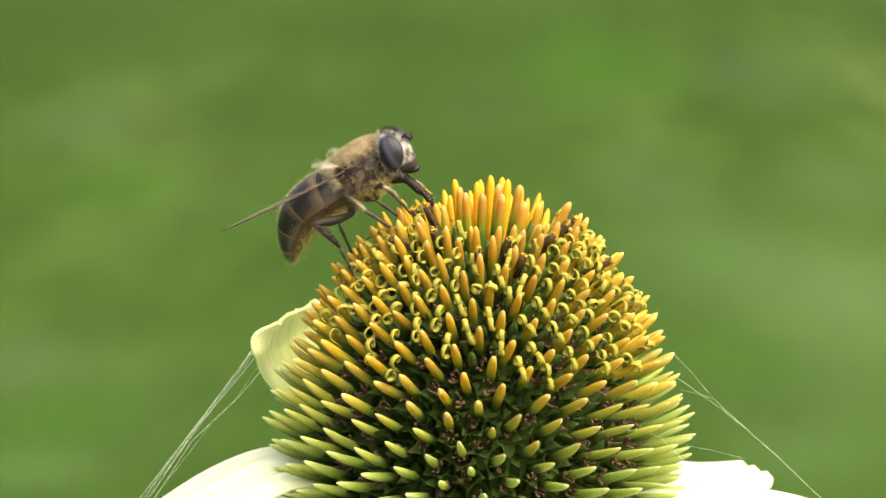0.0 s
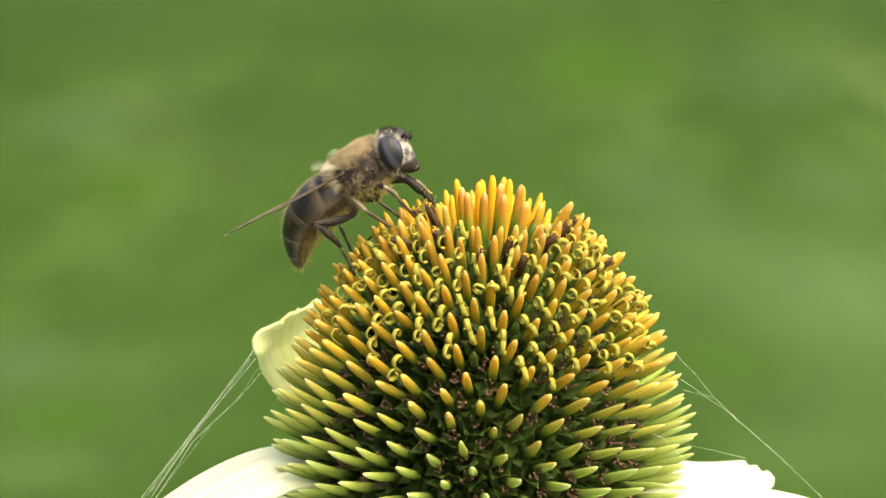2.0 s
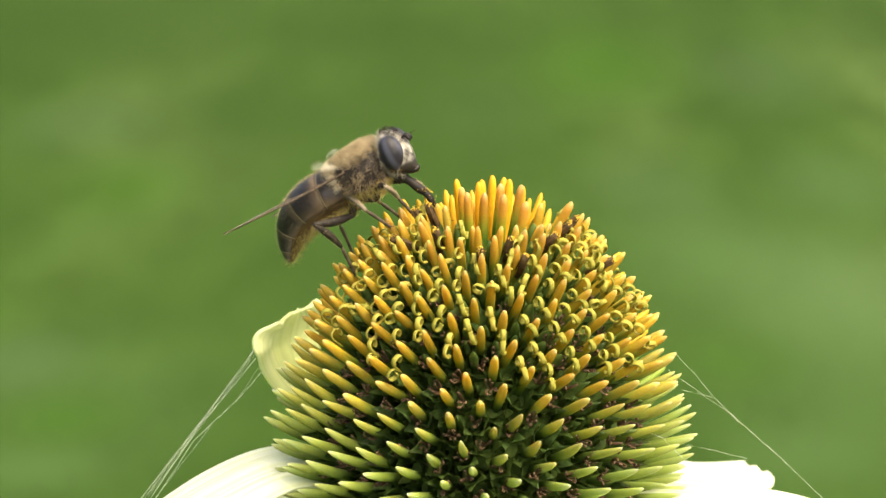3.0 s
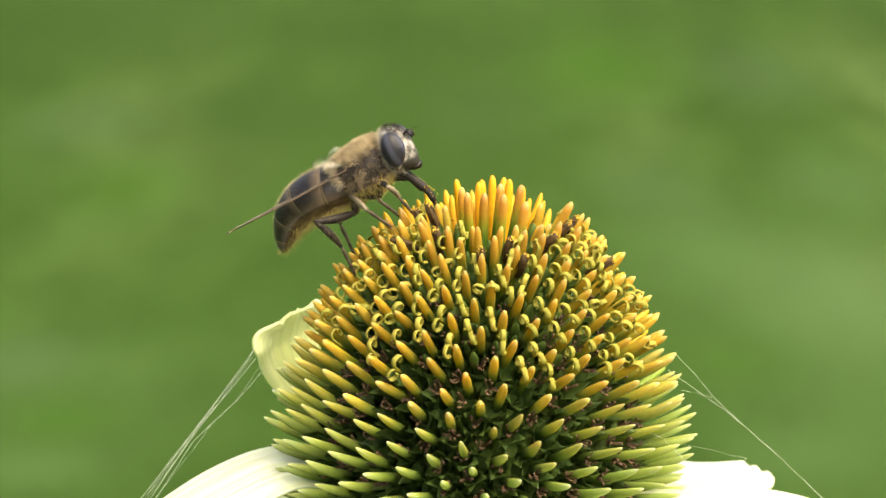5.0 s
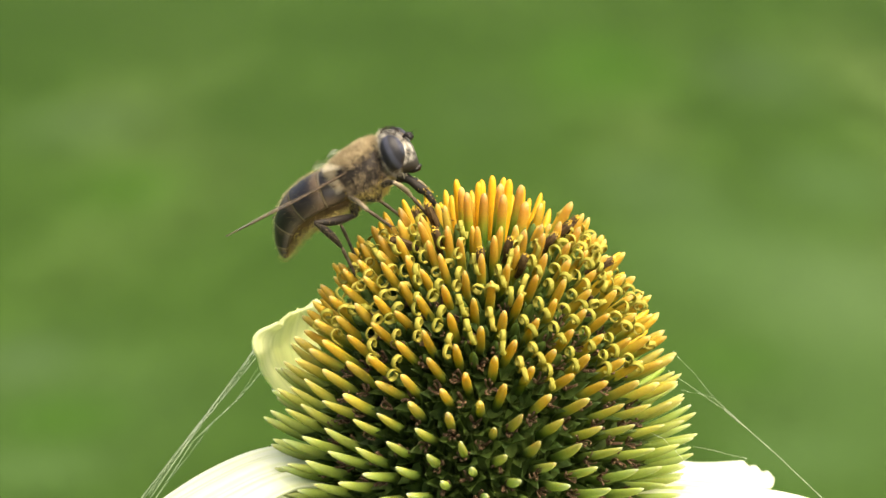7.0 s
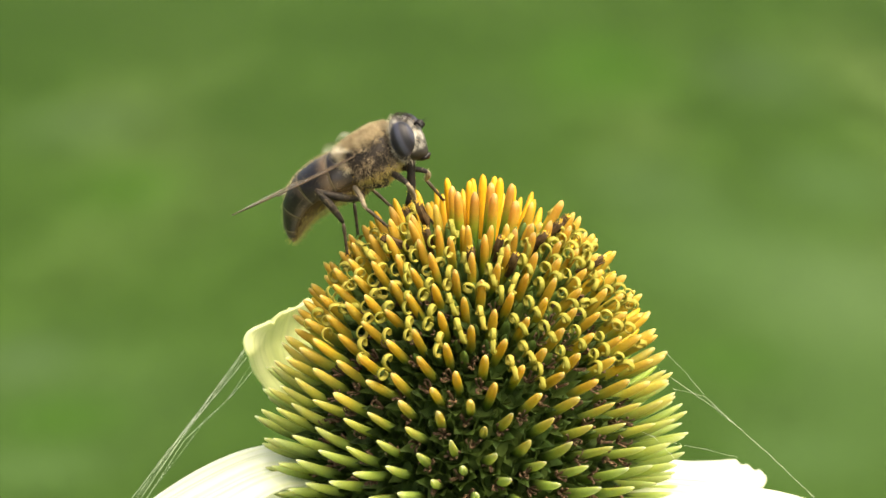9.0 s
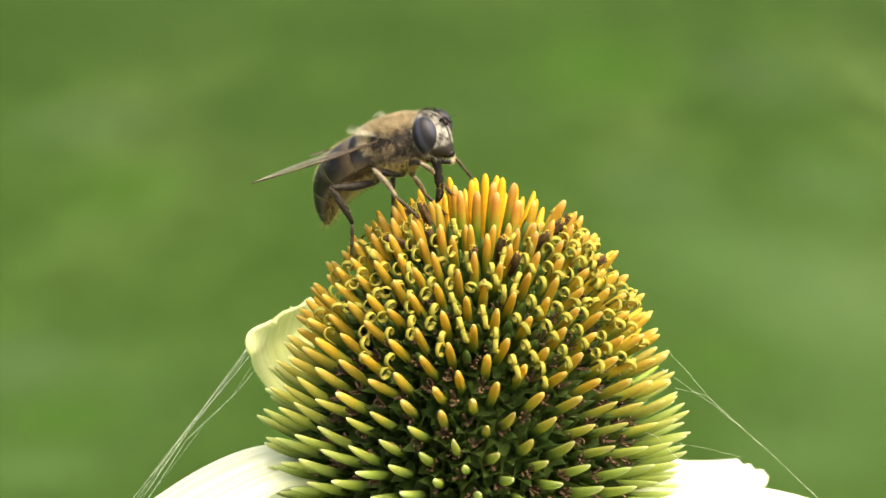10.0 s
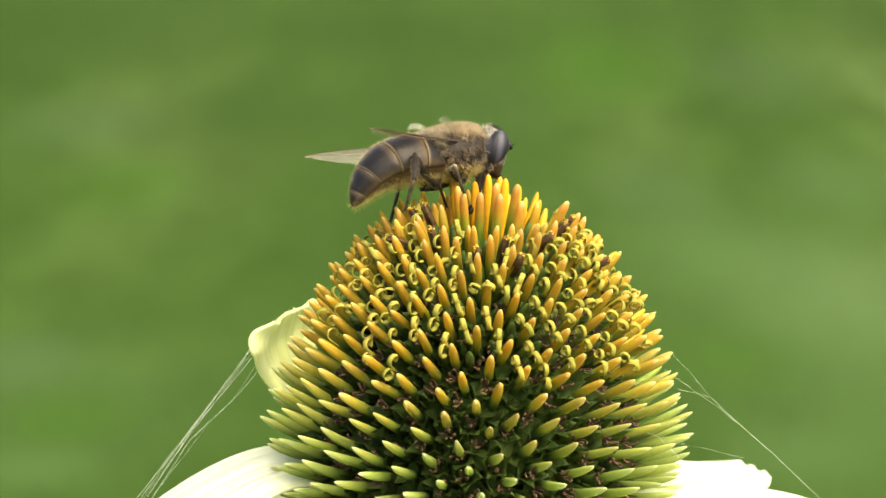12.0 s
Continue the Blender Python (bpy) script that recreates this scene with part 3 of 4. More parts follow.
RIGHT_THREADS = [([(17.989, -8.394), (19.686, -10.182), (21.402, -12.311), (23.529, -14.358), (26.408, -16.944), (30.406, -20.908)], 0, 0.014),
                ([(18.742, -11.6), (20.633, -12.027), (21.402, -12.311), (23.529, -14.358)], 0, 0.014),
                ([(17.672, -9.947), (19.585, -11.364), (22.239, -13.309), (23.532, -14.453)], 0, 0.014),
                ([(23.161, -14.072), (23.715, -14.549), (26.877, -17.425), (30.546, -21.006)], 0, 0.012),
                ([(18.952, -16.176), (21.444, -16.704), (24.171, -17.425)], 0, 0.012),
                ([(15.93, -13.031), (16.809, -13.402), (17.704, -14.33), (18.423, -15.122)], -6, 0.02)]


def build_silk():
    silk = new("spider_silk")
    tagged(silk, "fine white spider silk strung between cone and petals", "spider silk")
    rnd = random.Random(9)
    for points, depth, thick in LEFT_THREADS + LEFT_FIBRES + RIGHT_THREADS:
        bm = bmesh.new()
        pts = [Vector((x, depth, z)) for x, z in points]
        run = []
        for a, b in zip(pts, pts[1:]):
            for k in range(8):
                sag = Vector((0, 0, -0.03 * math.sin(math.pi * k / 8)))
                run.append(a.lerp(b, k / 8) + sag + Vector((rnd.gauss(0, 0.008), rnd.gauss(0, 0.008), rnd.gauss(0, 0.008))))
        run.append(pts[-1])
        tube(bm, [(p + Vector((-AXIS_X, 0, HIGH))) * MM for p in run], [0.42 * thick * rnd.uniform(0.6, 1.7) * MM for _ in run], 5)
        part("thread", bm, SILK, silk)
    return silk


silk = build_silk()

# ---- the hover fly ----
def face_material():
    """Whitish dust with a shining black stripe down the middle."""
    m, tree, bsdf = material("face_dust")
    tc = tree.nodes.new("ShaderNodeTexCoord")
    y = node(tree, "ShaderNodeMath", {0: node(tree, "ShaderNodeSeparateXYZ", {0: tc.outputs["Object"]}).outputs["Y"]}, operation="ABSOLUTE").outputs[0]
    wide = node(tree, "ShaderNodeMapRange", {"Value": y, "From Min": 0.06 * MM, "From Max": 0.16 * MM}).outputs[0]
    dust = ramp(tree, grain(tree, 1500, 4.0), [(0.38, (0.022, 0.02, 0.018)), (0.50, (0.16, 0.15, 0.13)), (0.66, (0.34, 0.325, 0.29))])
    z = node(tree, "ShaderNodeSeparateXYZ", {0: tc.outputs["Object"]}).outputs["Z"]
    low = node(tree, "ShaderNodeMapRange", {"Value": node(tree, "ShaderNodeMath", {0: grain(tree, 1100, 1.0), 1: 0.5 * MM, 2: z}, operation="MULTIPLY_ADD").outputs[0], "From Min": -0.75 * MM, "From Max": -0.35 * MM}).outputs[0]
    wide = node(tree, "ShaderNodeMath", {0: wide, 1: low}, operation="MULTIPLY").outputs[0]
    tone = mix(tree, wide, (0.02, 0.017, 0.015), dust)
    tree.links.new(tone, bsdf.inputs["Base Color"])
    bsdf.inputs["Roughness"].default_value = 0.5
    bump(tree, bsdf, grain(tree, 6000, 2.0), 0.02 * MM)
    return m


CUTICLE = two_tone("fly_cuticle", (0.010, 0.008, 0.007), (0.030, 0.022, 0.017), 1500, 0.65)
BELLY = two_tone("fly_belly", (0.045, 0.027, 0.012), (0.11, 0.07, 0.03), 900, 0.5)
LEG_DARK = two_tone("leg_dark", (0.006, 0.005, 0.005), (0.026, 0.019, 0.014), 1500, 0.62)
LEG_PALE = two_tone("leg_pale", (0.11, 0.088, 0.06), (0.29, 0.24, 0.175), 700, 0.5)
FACE = face_material()
FOOT_BROWN = two_tone("foot_brown", (0.022, 0.016, 0.011), (0.11, 0.082, 0.054), 1300, 0.6)
HORN = two_tone("mouth_dark", (0.006, 0.005, 0.005), (0.014, 0.010, 0.009), 1500, 0.38)
HAIR_TAN = two_tone("hair_tan", (0.33, 0.26, 0.15), (0.63, 0.53, 0.36), 450, 0.5, through_light=0.35)
HAIR_BROWN = two_tone("hair_brown", (0.13, 0.10, 0.066), (0.52, 0.42, 0.28), 450, 0.5, through_light=0.3)
HAIR_GOLD = two_tone("hair_gold", (0.44, 0.34, 0.10), (0.66, 0.55, 0.22), 600, 0.5, through_light=0.4)
HAIR_DARK = two_tone("hair_dark", (0.012, 0.010, 0.010), (0.04, 0.03, 0.025), 600, 0.5)
HAIR_PALE = two_tone("hair_pale", (0.52, 0.47, 0.36), (0.74, 0.70, 0.58), 600, 0.5, through_light=0.4)


def eye_material():
    """Compound eye: slate with darker upright bands and fine facets."""
    m, tree, bsdf = material("compound_eye")
    tc = tree.nodes.new("ShaderNodeTexCoord")
    bent = node(tree, "ShaderNodeMapping", {"Vector": tc.outputs["Object"], "Rotation": (0, 0.12, 0), "Location": (0.35 * MM, 0, 0)})
    wave = node(tree, "ShaderNodeTexWave", {"Vector": bent.outputs[0], "Scale": 330.0, "Distortion": 1.2, "Detail": 1.0, "Detail Scale": 0.6}, bands_direction="X")
    tone = ramp(tree, wave.outputs["Fac"], [(0.25, (0.010, 0.010, 0.015)), (0.55, (0.024, 0.025, 0.037)), (0.9, (0.042, 0.044, 0.066))])
    facets = node(tree, "ShaderNodeTexVoronoi", {"Vector": tc.outputs["Object"], "Scale": 22000.0}).outputs["Distance"]
    tree.links.new(tone, bsdf.inputs["Base Color"])
    bsdf.inputs["Roughness"].default_value = 0.5
    bsdf.inputs["Specular IOR Level"].default_value = 0.35
    bump(tree, bsdf, facets, 0.02 * MM, 0.5)
    return m


def tergite_material():
    """Shining dark plate with brown sides and a pale hind margin."""
    m, tree, bsdf = material("tergite")
    tc = tree.nodes.new("ShaderNodeTexCoord")
    uv = node(tree, "ShaderNodeSeparateXYZ", {0: tc.outputs["UV"]})
    patch = grain(tree, 420, 2.0)
    side = node(tree, "ShaderNodeMath", {0: uv.outputs["Y"], 1: 0.55, 2: node(tree, "ShaderNodeMath", {0: patch, 1: 0.45}, operation="MULTIPLY").outputs[0]}, operation="MULTIPLY_ADD").outputs[0]
    tone = ramp(tree, side, [(0.46, (0.008, 0.007, 0.008)), (0.62, (0.015, 0.012, 0.012)), (0.74, (0.052, 0.037, 0.026)), (0.86, (0.115, 0.082, 0.052))])
    # each plate is tan along its fore edge, darkest in the middle, and ends in a pale seam
    run = node(tree, "ShaderNodeMath", {0: grain(tree, 700, 2.0), 1: 0.35, 2: uv.outputs["X"]}, operation="MULTIPLY_ADD").outputs[0]
    fore = ramp(tree, run, [(0.20, (0.75, 0.75, 0.75)), (0.50, (0.0, 0.0, 0.0))])
    tone = mix(tree, fore, tone, (0.120, 0.084, 0.052))
    margin = ramp(tree, uv.outputs["X"], [(0.925, (0, 0, 0)), (0.965, (0.8, 0.8, 0.8))])
    tone = mix(tree, margin, tone, (0.27, 0.20, 0.125))
    dust = ramp(tree, grain(tree, 5200, 1.0), [(0.77, (0, 0, 0)), (0.80, (0.35, 0.35, 0.35))])
    tone = mix(tree, dust, tone, (0.50, 0.40, 0.20))
    tree.links.new(tone, bsdf.inputs["Base Color"])
    bsdf.inputs["Roughness"].default_value = 0.4
    bsdf.inputs["Specular IOR Level"].default_value = 0.38
    bump(tree, bsdf, grain(tree, 7000, 2.0), 0.012 * MM, 0.5)
    return m


def wing_material():
    """Clear membrane with a smoky tint."""
    m, tree, bsdf = material("wing_membrane")
    bsdf.inputs["Base Color"].default_value = (0.46, 0.43, 0.39, 1)
    bsdf.inputs["Roughness"].default_value = 0.18
    clear = node(tree, "ShaderNodeBsdfTransparent", {"Color": (0.93, 0.90, 0.84, 1)})
    patch = node(tree, "ShaderNodeMapRange", {"Value": grain(tree, 900, 2.0), "To Min": 0.16, "To Max": 0.36}).outputs[0]
    out = tree.nodes["Material Output"]
    both = node(tree, "ShaderNodeMixShader", {"Fac": patch, 1: clear.outputs[0], 2: bsdf.outputs[0]})
    tree.links.new(both.outputs[0], out.inputs["Surface"])
    bump(tree, bsdf, grain(tree, 1800, 2.0), 0.02 * MM, 0.5)
    return m


def lobe_material():
    """Thin milky skin at the wing's root."""
    m, tree, bsdf = material("alula_pale")
    bsdf.inputs["Base Color"].default_value = (0.74, 0.72, 0.64, 1)
    bsdf.inputs["Roughness"].default_value = 0.35
    clear = node(tree, "ShaderNodeBsdfTransparent", {"Color": (0.96, 0.95, 0.92, 1)})
    share = node(tree, "ShaderNodeMapRange", {"Value": grain(tree, 1500, 2.0), "To Min": 0.04, "To Max": 0.26}).outputs[0]
    both = node(tree, "ShaderNodeMixShader", {"Fac": share, 1: clear.outputs[0], 2: bsdf.outputs[0]})
    tree.links.new(both.outputs[0], tree.nodes["Material Output"].inputs["Surface"])
    return m


EYE_MAT, TERGITE, WING = eye_material(), tergite_material(), wing_material()
VEIN = two_tone("wing_vein", (0.03, 0.02, 0.012), (0.09, 0.06, 0.035), 900, 0.5)
ALULA = lobe_material()

# Places on the body in millimetres: x ahead, y to its left, z up, from the middle between the wing roots.
HINGE = Vector((-1.2, 0, -1.1))
NECK = Vector((2.55, 0, -0.1))
MOUTH = Vector((3.2, 0, -1.9))
HEAD_AT = Vector((2.55, 0, -0.45))
HIPS = {"front": (1.25, 0.75, -2.35), "middle": (0.65, 0.95, -3.1), "hind": (-1.6, 0.95, -3.4)}
LIMB = {"front": (2.7, 2.8, 2.2), "middle": (2.6, 2.8, 2.3), "hind": (3.9, 3.4, 2.6)}
LEG_NAMES = [(side, leg) for side in ("right", "left") for leg in ("front", "middle", "hind")]


def head_parts(fly):
    bm = bmesh.new()
    loft(bm, smooth_sections([(2.5, 0.05, 1.0, 1.1), (2.7, 0.05, 1.7, 1.6), (3.2, 0.0, 1.95, 1.78), (3.8, -0.15, 1.7, 1.72), (4.3, -0.4, 1.2, 1.5), (4.62, -0.6, 0.8, 1.22), (4.78, -0.7, 0.45, 0.9), (4.84, -0.75, 0.15, 0.4)], 4))
    for v in bm.verts:
        v.co -= NECK * MM
    head = part("head", bm, FACE, fly, "pale dusted face with a dark mouth edge")
    for side in (-1, 1):
        bm = bmesh.new()
        bmesh.ops.create_uvsphere(bm, u_segments=40, v_segments=28, radius=1)
        for v in bm.verts:
            x, y, z = v.co
            squeeze = 1 - 0.14 * max(0, -z)
            v.co = Vector((x * 0.98 * squeeze + 0.15 * z, y * 0.92, z * 1.40))
            v.co = (Matrix.Rotation(side * 0.30, 3, "Z") @ Matrix.Rotation(-0.10, 3, "Y") @ v.co + Vector((3.50, side * 1.30, 0.16)) - NECK) * MM
        part("eye", bm, EYE_MAT, head, "large slate-grey compound eye with dark bands")
        # antenna: three short joints and a bristle
        bm = bmesh.new()
        base = Vector((4.42, side * 0.22, 0.85)) - NECK
        tube(bm, [(base + Vector(p)) * MM for p in ((0, 0, 0), (0.25, 0, 0.12), (0.45, side * 0.05, 0.02), (0.62, side * 0.08, -0.25), (0.60, side * 0.08, -0.42))],
             [0.10 * MM, 0.13 * MM, 0.17 * MM, (0.26 * MM, 0.12 * MM), 0.04 * MM], 10)
        tube(bm, [(base + Vector(p)) * MM for p in ((0.5, side * 0.1, 0), (0.85, side * 0.25, 0.15), (1.15, side * 0.4, 0.1))], [0.025 * MM, 0.018 * MM, 0.008 * MM], 5)
        part("antenna", bm, HORN, head, "short black antenna")
    # dark mouth edge and central knob of the face
    bm = bmesh.new()
    tube(bm, [(Vector(p) - NECK) * MM for p in ((3.3, 0, -1.05), (3.8, 0, -1.52), (4.3, 0, -1.80), (4.66, 0, -1.84), (4.88, 0, -1.60))],
         [(0.8 * MM, 0.45 * MM), (0.72 * MM, 0.42 * MM), (0.52 * MM, 0.31 * MM), (0.36 * MM, 0.23 * MM), (0.16 * MM, 0.13 * MM)], 14)
    part("mouth_edge", bm, HORN, head, "shiny black mouth edge")
    # proboscis, hung at its root under the mouth
    bm = bmesh.new()
    tube(bm, [Vector(p) * MM for p in ((0, 0, 0.8), (0, 0, 0), (0.05, 0, -0.9), (0.0, 0, -1.9), (0.06, 0, -2.35))],
         [(0.50 * MM, 0.5 * MM), (0.40 * MM, 0.42 * MM), (0.30 * MM, 0.33 * MM), (0.33 * MM, 0.38 * MM), (0.30 * MM, 0.30 * MM)], 12)
    for side in (-1, 1):
        tube(bm, [Vector(p) * MM for p in ((0.0, side * 0.08, -2.2), (-0.04, side * 0.16, -2.6), (-0.22, side * 0.2, -3.1), (-0.45, side * 0.14, -3.5))],
             [(0.20 * MM, 0.22 * MM), (0.22 * MM, 0.27 * MM), (0.20 * MM, 0.23 * MM), (0.1 * MM, 0.1 * MM)], 10)
    proboscis = part("proboscis", bm, LEG_DARK, head, "stout dark brown proboscis dusted with pollen")
    rnd = random.Random(51)
    bm = bmesh.new()
    for _ in range(70):
        a, z = rnd.uniform(0, 6.28), rnd.gauss(-2.35, 0.4)
        bmesh.ops.create_icosphere(bm, subdivisions=1, radius=rnd.uniform(0.018, 0.038) * MM, matrix=Matrix.Translation(Vector((0.36 * math.cos(a), 0.34 * math.sin(a), z)) * MM))
    tagged(part("pollen", bm, POLLEN, proboscis, "yellow pollen grains"), kind="stuff")
    # tufts: crown, face and back of the head
    bm = bmesh.new()
    loft(bm, smooth_sections([(2.55, 0.05, 1.5, 1.5), (3.2, 0.0, 1.9, 1.85), (3.9, -0.15, 1.55, 1.75), (4.65, -0.6, 0.8, 1.2)], 4), 40)
    for v in bm.verts:
        v.co -= NECK * MM
    at = NECK
    fur("crown_hair", bm, 700, 0.32, HAIR_DARK, head, lambda p, n: 1 if (p + at).z > 1.25 and (p + at).x > 2.9 and abs((p + at).y) < 0.9 else 0, (0.2, 0, 0.6), "short black hair tuft", 3)
    fur("face_hair", bm, 420, 0.22, HAIR_BROWN, head, lambda p, n: 1 if (p + at).x > 3.9 and -0.6 < (p + at).z < 1.4 and abs((p + at).y) < 1.5 else 0, (0.5, 0, -0.4), "short whitish hairs", 4)
    fur("nape_hair", bm, 2200, 0.42, HAIR_PALE, head, lambda p, n: 1 if (p + at).x < 3.0 or (p + at).z < -1.0 and (p + at).x < 3.7 else 0, (-0.1, 0, 0.1), "pale hair collar", 5)
    bm.free()
    return head, proboscis


def thorax_parts(fly):
    bm = bmesh.new()
    sections = smooth_sections([(-2.7, -0.35, 0.5, 0.3), (-2.45, -0.4, 1.15, 0.7), (-1.75, -0.55, 1.75, 1.25), (-0.7, -0.8, 2.15, 1.78), (0.6, -0.85, 2.3, 2.02), (1.7, -0.65, 2.05, 1.85), (2.3, -0.4, 1.5, 1.42), (2.6, -0.3, 0.8, 0.85)], 4)
    loft(bm, sections, 32)
    thorax = part("thorax", bm.copy(), CUTICLE, fly, "dark thorax under dense tan hair")
    patch = lambda p: 0.5 + 0.5 * noise.noise(p * 1.1)
    fur("back_hair", bm, 20000, 0.52, HAIR_TAN, thorax, lambda p, n: min(1.0, max(0.0, (p.z - 0.25) / 0.85)) * (0.55 + 0.45 * patch(p * 1.7)), (-0.4, 0, 0.2), "dense tan hair", 6, 0.017, 0.35, 1.2)
    fur("side_hair", bm, 13500, 0.55, HAIR_BROWN, thorax, lambda p, n: max(0.05, 3.0 * patch(p * 1.5) - 1.05) if -2.0 < p.z < 1.15 and not (p.x < -0.9 and p.z < -1.15) else 0, (-0.3, 0, -0.25), "thin brown hair", 7, 0.019, 0.3, 1.5)
    fur("side_tuft", bm, 5200, 0.6, HAIR_PALE, thorax, lambda p, n: max(0.0, 1 - abs(p.x + 1.65) / 0.8) if p.z > -1.05 and abs(n.y) > 0.2 else 0, (-0.5, 0, -0.1), "pale tuft behind the wing root", 14, 0.017, 0.3, 1.0)
    fur("dark_hair", bm, 2600, 0.35, HAIR_DARK, thorax, lambda p, n: 1 - patch(p) if -1.8 < p.z < 0.6 else 0, (-0.3, 0, -0.2), "sparse blackish hair", 8)
    fur("breast_hair", bm, 5000, 0.6, HAIR_GOLD, thorax, lambda p, n: 1 if p.z < -1.75 else 0, (-0.1, 0, -0.2), "yellow pollen-dusted hair", 9, 0.02, 0.35, 1.0)
    bm.free()
    # pollen caught in the breast hair
    rnd = random.Random(77)
    bm = bmesh.new()
    for _ in range(60):
        a, x = rnd.uniform(3.4, 6.0), rnd.uniform(-1.4, 2.2)
        place = Vector((x, 2.15 * math.cos(a), -0.8 + 2.25 * math.sin(a))) * MM
        bmesh.ops.create_icosphere(bm, subdivisions=1, radius=rnd.uniform(0.02, 0.045) * MM, matrix=Matrix.Translation(place))
    tagged(part("pollen", bm, POLLEN, thorax, "yellow pollen grains in the hair"), kind="stuff")
    # shield at the hind end
    bm = bmesh.new()
    loft(bm, smooth_sections([(-3.1, -0.2, 0.3, 0.12), (-2.85, -0.2, 0.95, 0.28), (-2.2, -0.05, 1.25, 0.45), (-1.6, 0.1, 0.9, 0.4)], 4), 20)
    part("scutellum", bm, two_tone("scutellum", (0.16, 0.09, 0.03), (0.30, 0.19, 0.07), 900, 0.4), thorax, "amber shield behind the thorax")
    return thorax


def abdomen_parts(fly):
    """Hung at its hinge; x runs back to front, so the tip lies at minus x."""
    # along the line: x, z, half width, half height
    fine = smooth_sections([(0.55, 0.05, 1.35, 1.25), (0.0, -0.15, 1.75, 1.75), (-1.4, -0.1, 2.3, 1.87), (-2.9, -0.25, 2.4, 1.88), (-4.3, -0.65, 2.15, 1.72), (-5.5, -1.45, 1.65, 1.38), (-6.35, -2.40, 1.05, 0.95), (-6.85, -3.2, 0.55, 0.52), (-7.05, -3.65, 0.15, 0.15)], 6)
    last = len(fine) - 1

    def ring_at(t, angle, lift):
        k = t * last
        i = min(int(k), last - 1)
        x, z, w, h = (a + (b - a) * (k - i) for a, b in zip(fine[i], fine[i + 1]))
        i0, i1 = max(0, i - 1), min(last, i + 2)
        d = Vector((fine[i1][0] - fine[i0][0], 0, fine[i1][1] - fine[i0][1])).normalized()
        top = Vector((d.z, 0, -d.x))
        return (Vector((x, 0, z)) + Vector((0, 1, 0)) * w * lift * math.cos(angle) + top * h * lift * math.sin(angle)) * MM

    def shell(t0, t1, steps, a0, a1, count, lift0, lift1, closed):
        bm = bmesh.new()
        uv = bm.loops.layers.uv.new("UVMap")
        grid, coords = [], {}
        for i in range(steps + 1):
            s = i / steps
            row = []
            for j in range(count):
                u = j / (count if closed else count - 1)
                v = bm.verts.new(ring_at(t0 + (t1 - t0) * s, a0 + (a1 - a0) * u, lift0 + (lift1 - lift0) * s))
                coords[v] = (1 - (1 - s) * (t1 - t0) / 0.19, abs(2 * u - 1))
                row.append(v)
            grid.append(row)
        rings_to_faces(bm, grid, closed, closed)
        for f in bm.faces:
            for lp in f.loops:
                lp[uv].uv = coords[lp.vert]
        bmesh.ops.recalc_face_normals(bm, faces=bm.faces)
        return bm

    abdomen = part("abdomen", shell(0, 1, 48, 0, math.tau, 32, 0.965, 0.965, True), BELLY, fly, "yellow-brown belly")
    # back plates overlap like tiles
    for t0, t1 in ((0.02, 0.27), (0.265, 0.47), (0.465, 0.645), (0.64, 0.81), (0.805, 0.99)):
        bm = shell(t0, t1, 10, -0.12 * math.pi, 1.12 * math.pi, 25, 1.0, 1.03, False)
        f = bm.faces[len(bm.faces) // 2] if bm.faces.ensure_lookup_table() is None else None
        if f.normal.dot(f.calc_center_median() - ring_at((t0 + t1) / 2, 0, 0)) < 0:
            bmesh.ops.reverse_faces(bm, faces=bm.faces)
        bmesh.ops.solidify(bm, geom=bm.faces[:], thickness=0.05 * MM)
        part("tergite", bm, TERGITE, abdomen, "glossy dark brown plate with a pale hind edge")
    bm = shell(0, 1, 48, 0, math.tau, 40, 1.02, 1.02, True)
    fur("abdomen_hair", bm, 7000, 0.24, HAIR_BROWN, abdomen, lambda p, n: 0.35 + 0.65 * noise.noise(p * 1.3), (-0.5, 0, -0.05), "short tan hair", 11, 0.0075)
    fur("rim_hair", bm, 1900, 0.32, HAIR_TAN, abdomen, lambda p, n: 1 if abs(n.y) < 0.3 and n.dot(Vector((-0.7, 0, 0.3))) > 0 else 0.0, (-0.2, 0, -0.1), "tan hair fringe", 13, 0.009, 0.35, 0.8)
    fur("belly_hair", bm, 5200, 0.6, HAIR_GOLD, abdomen, lambda p, n: 1 if n.z < -0.45 and abs(n.y) < 0.75 or p.z < -3.2 else 0.0, (-0.2, 0, -0.2), "yellow belly hair", 12, 0.013, 0.4, 1.0)
    bm.free()
    return abdomen


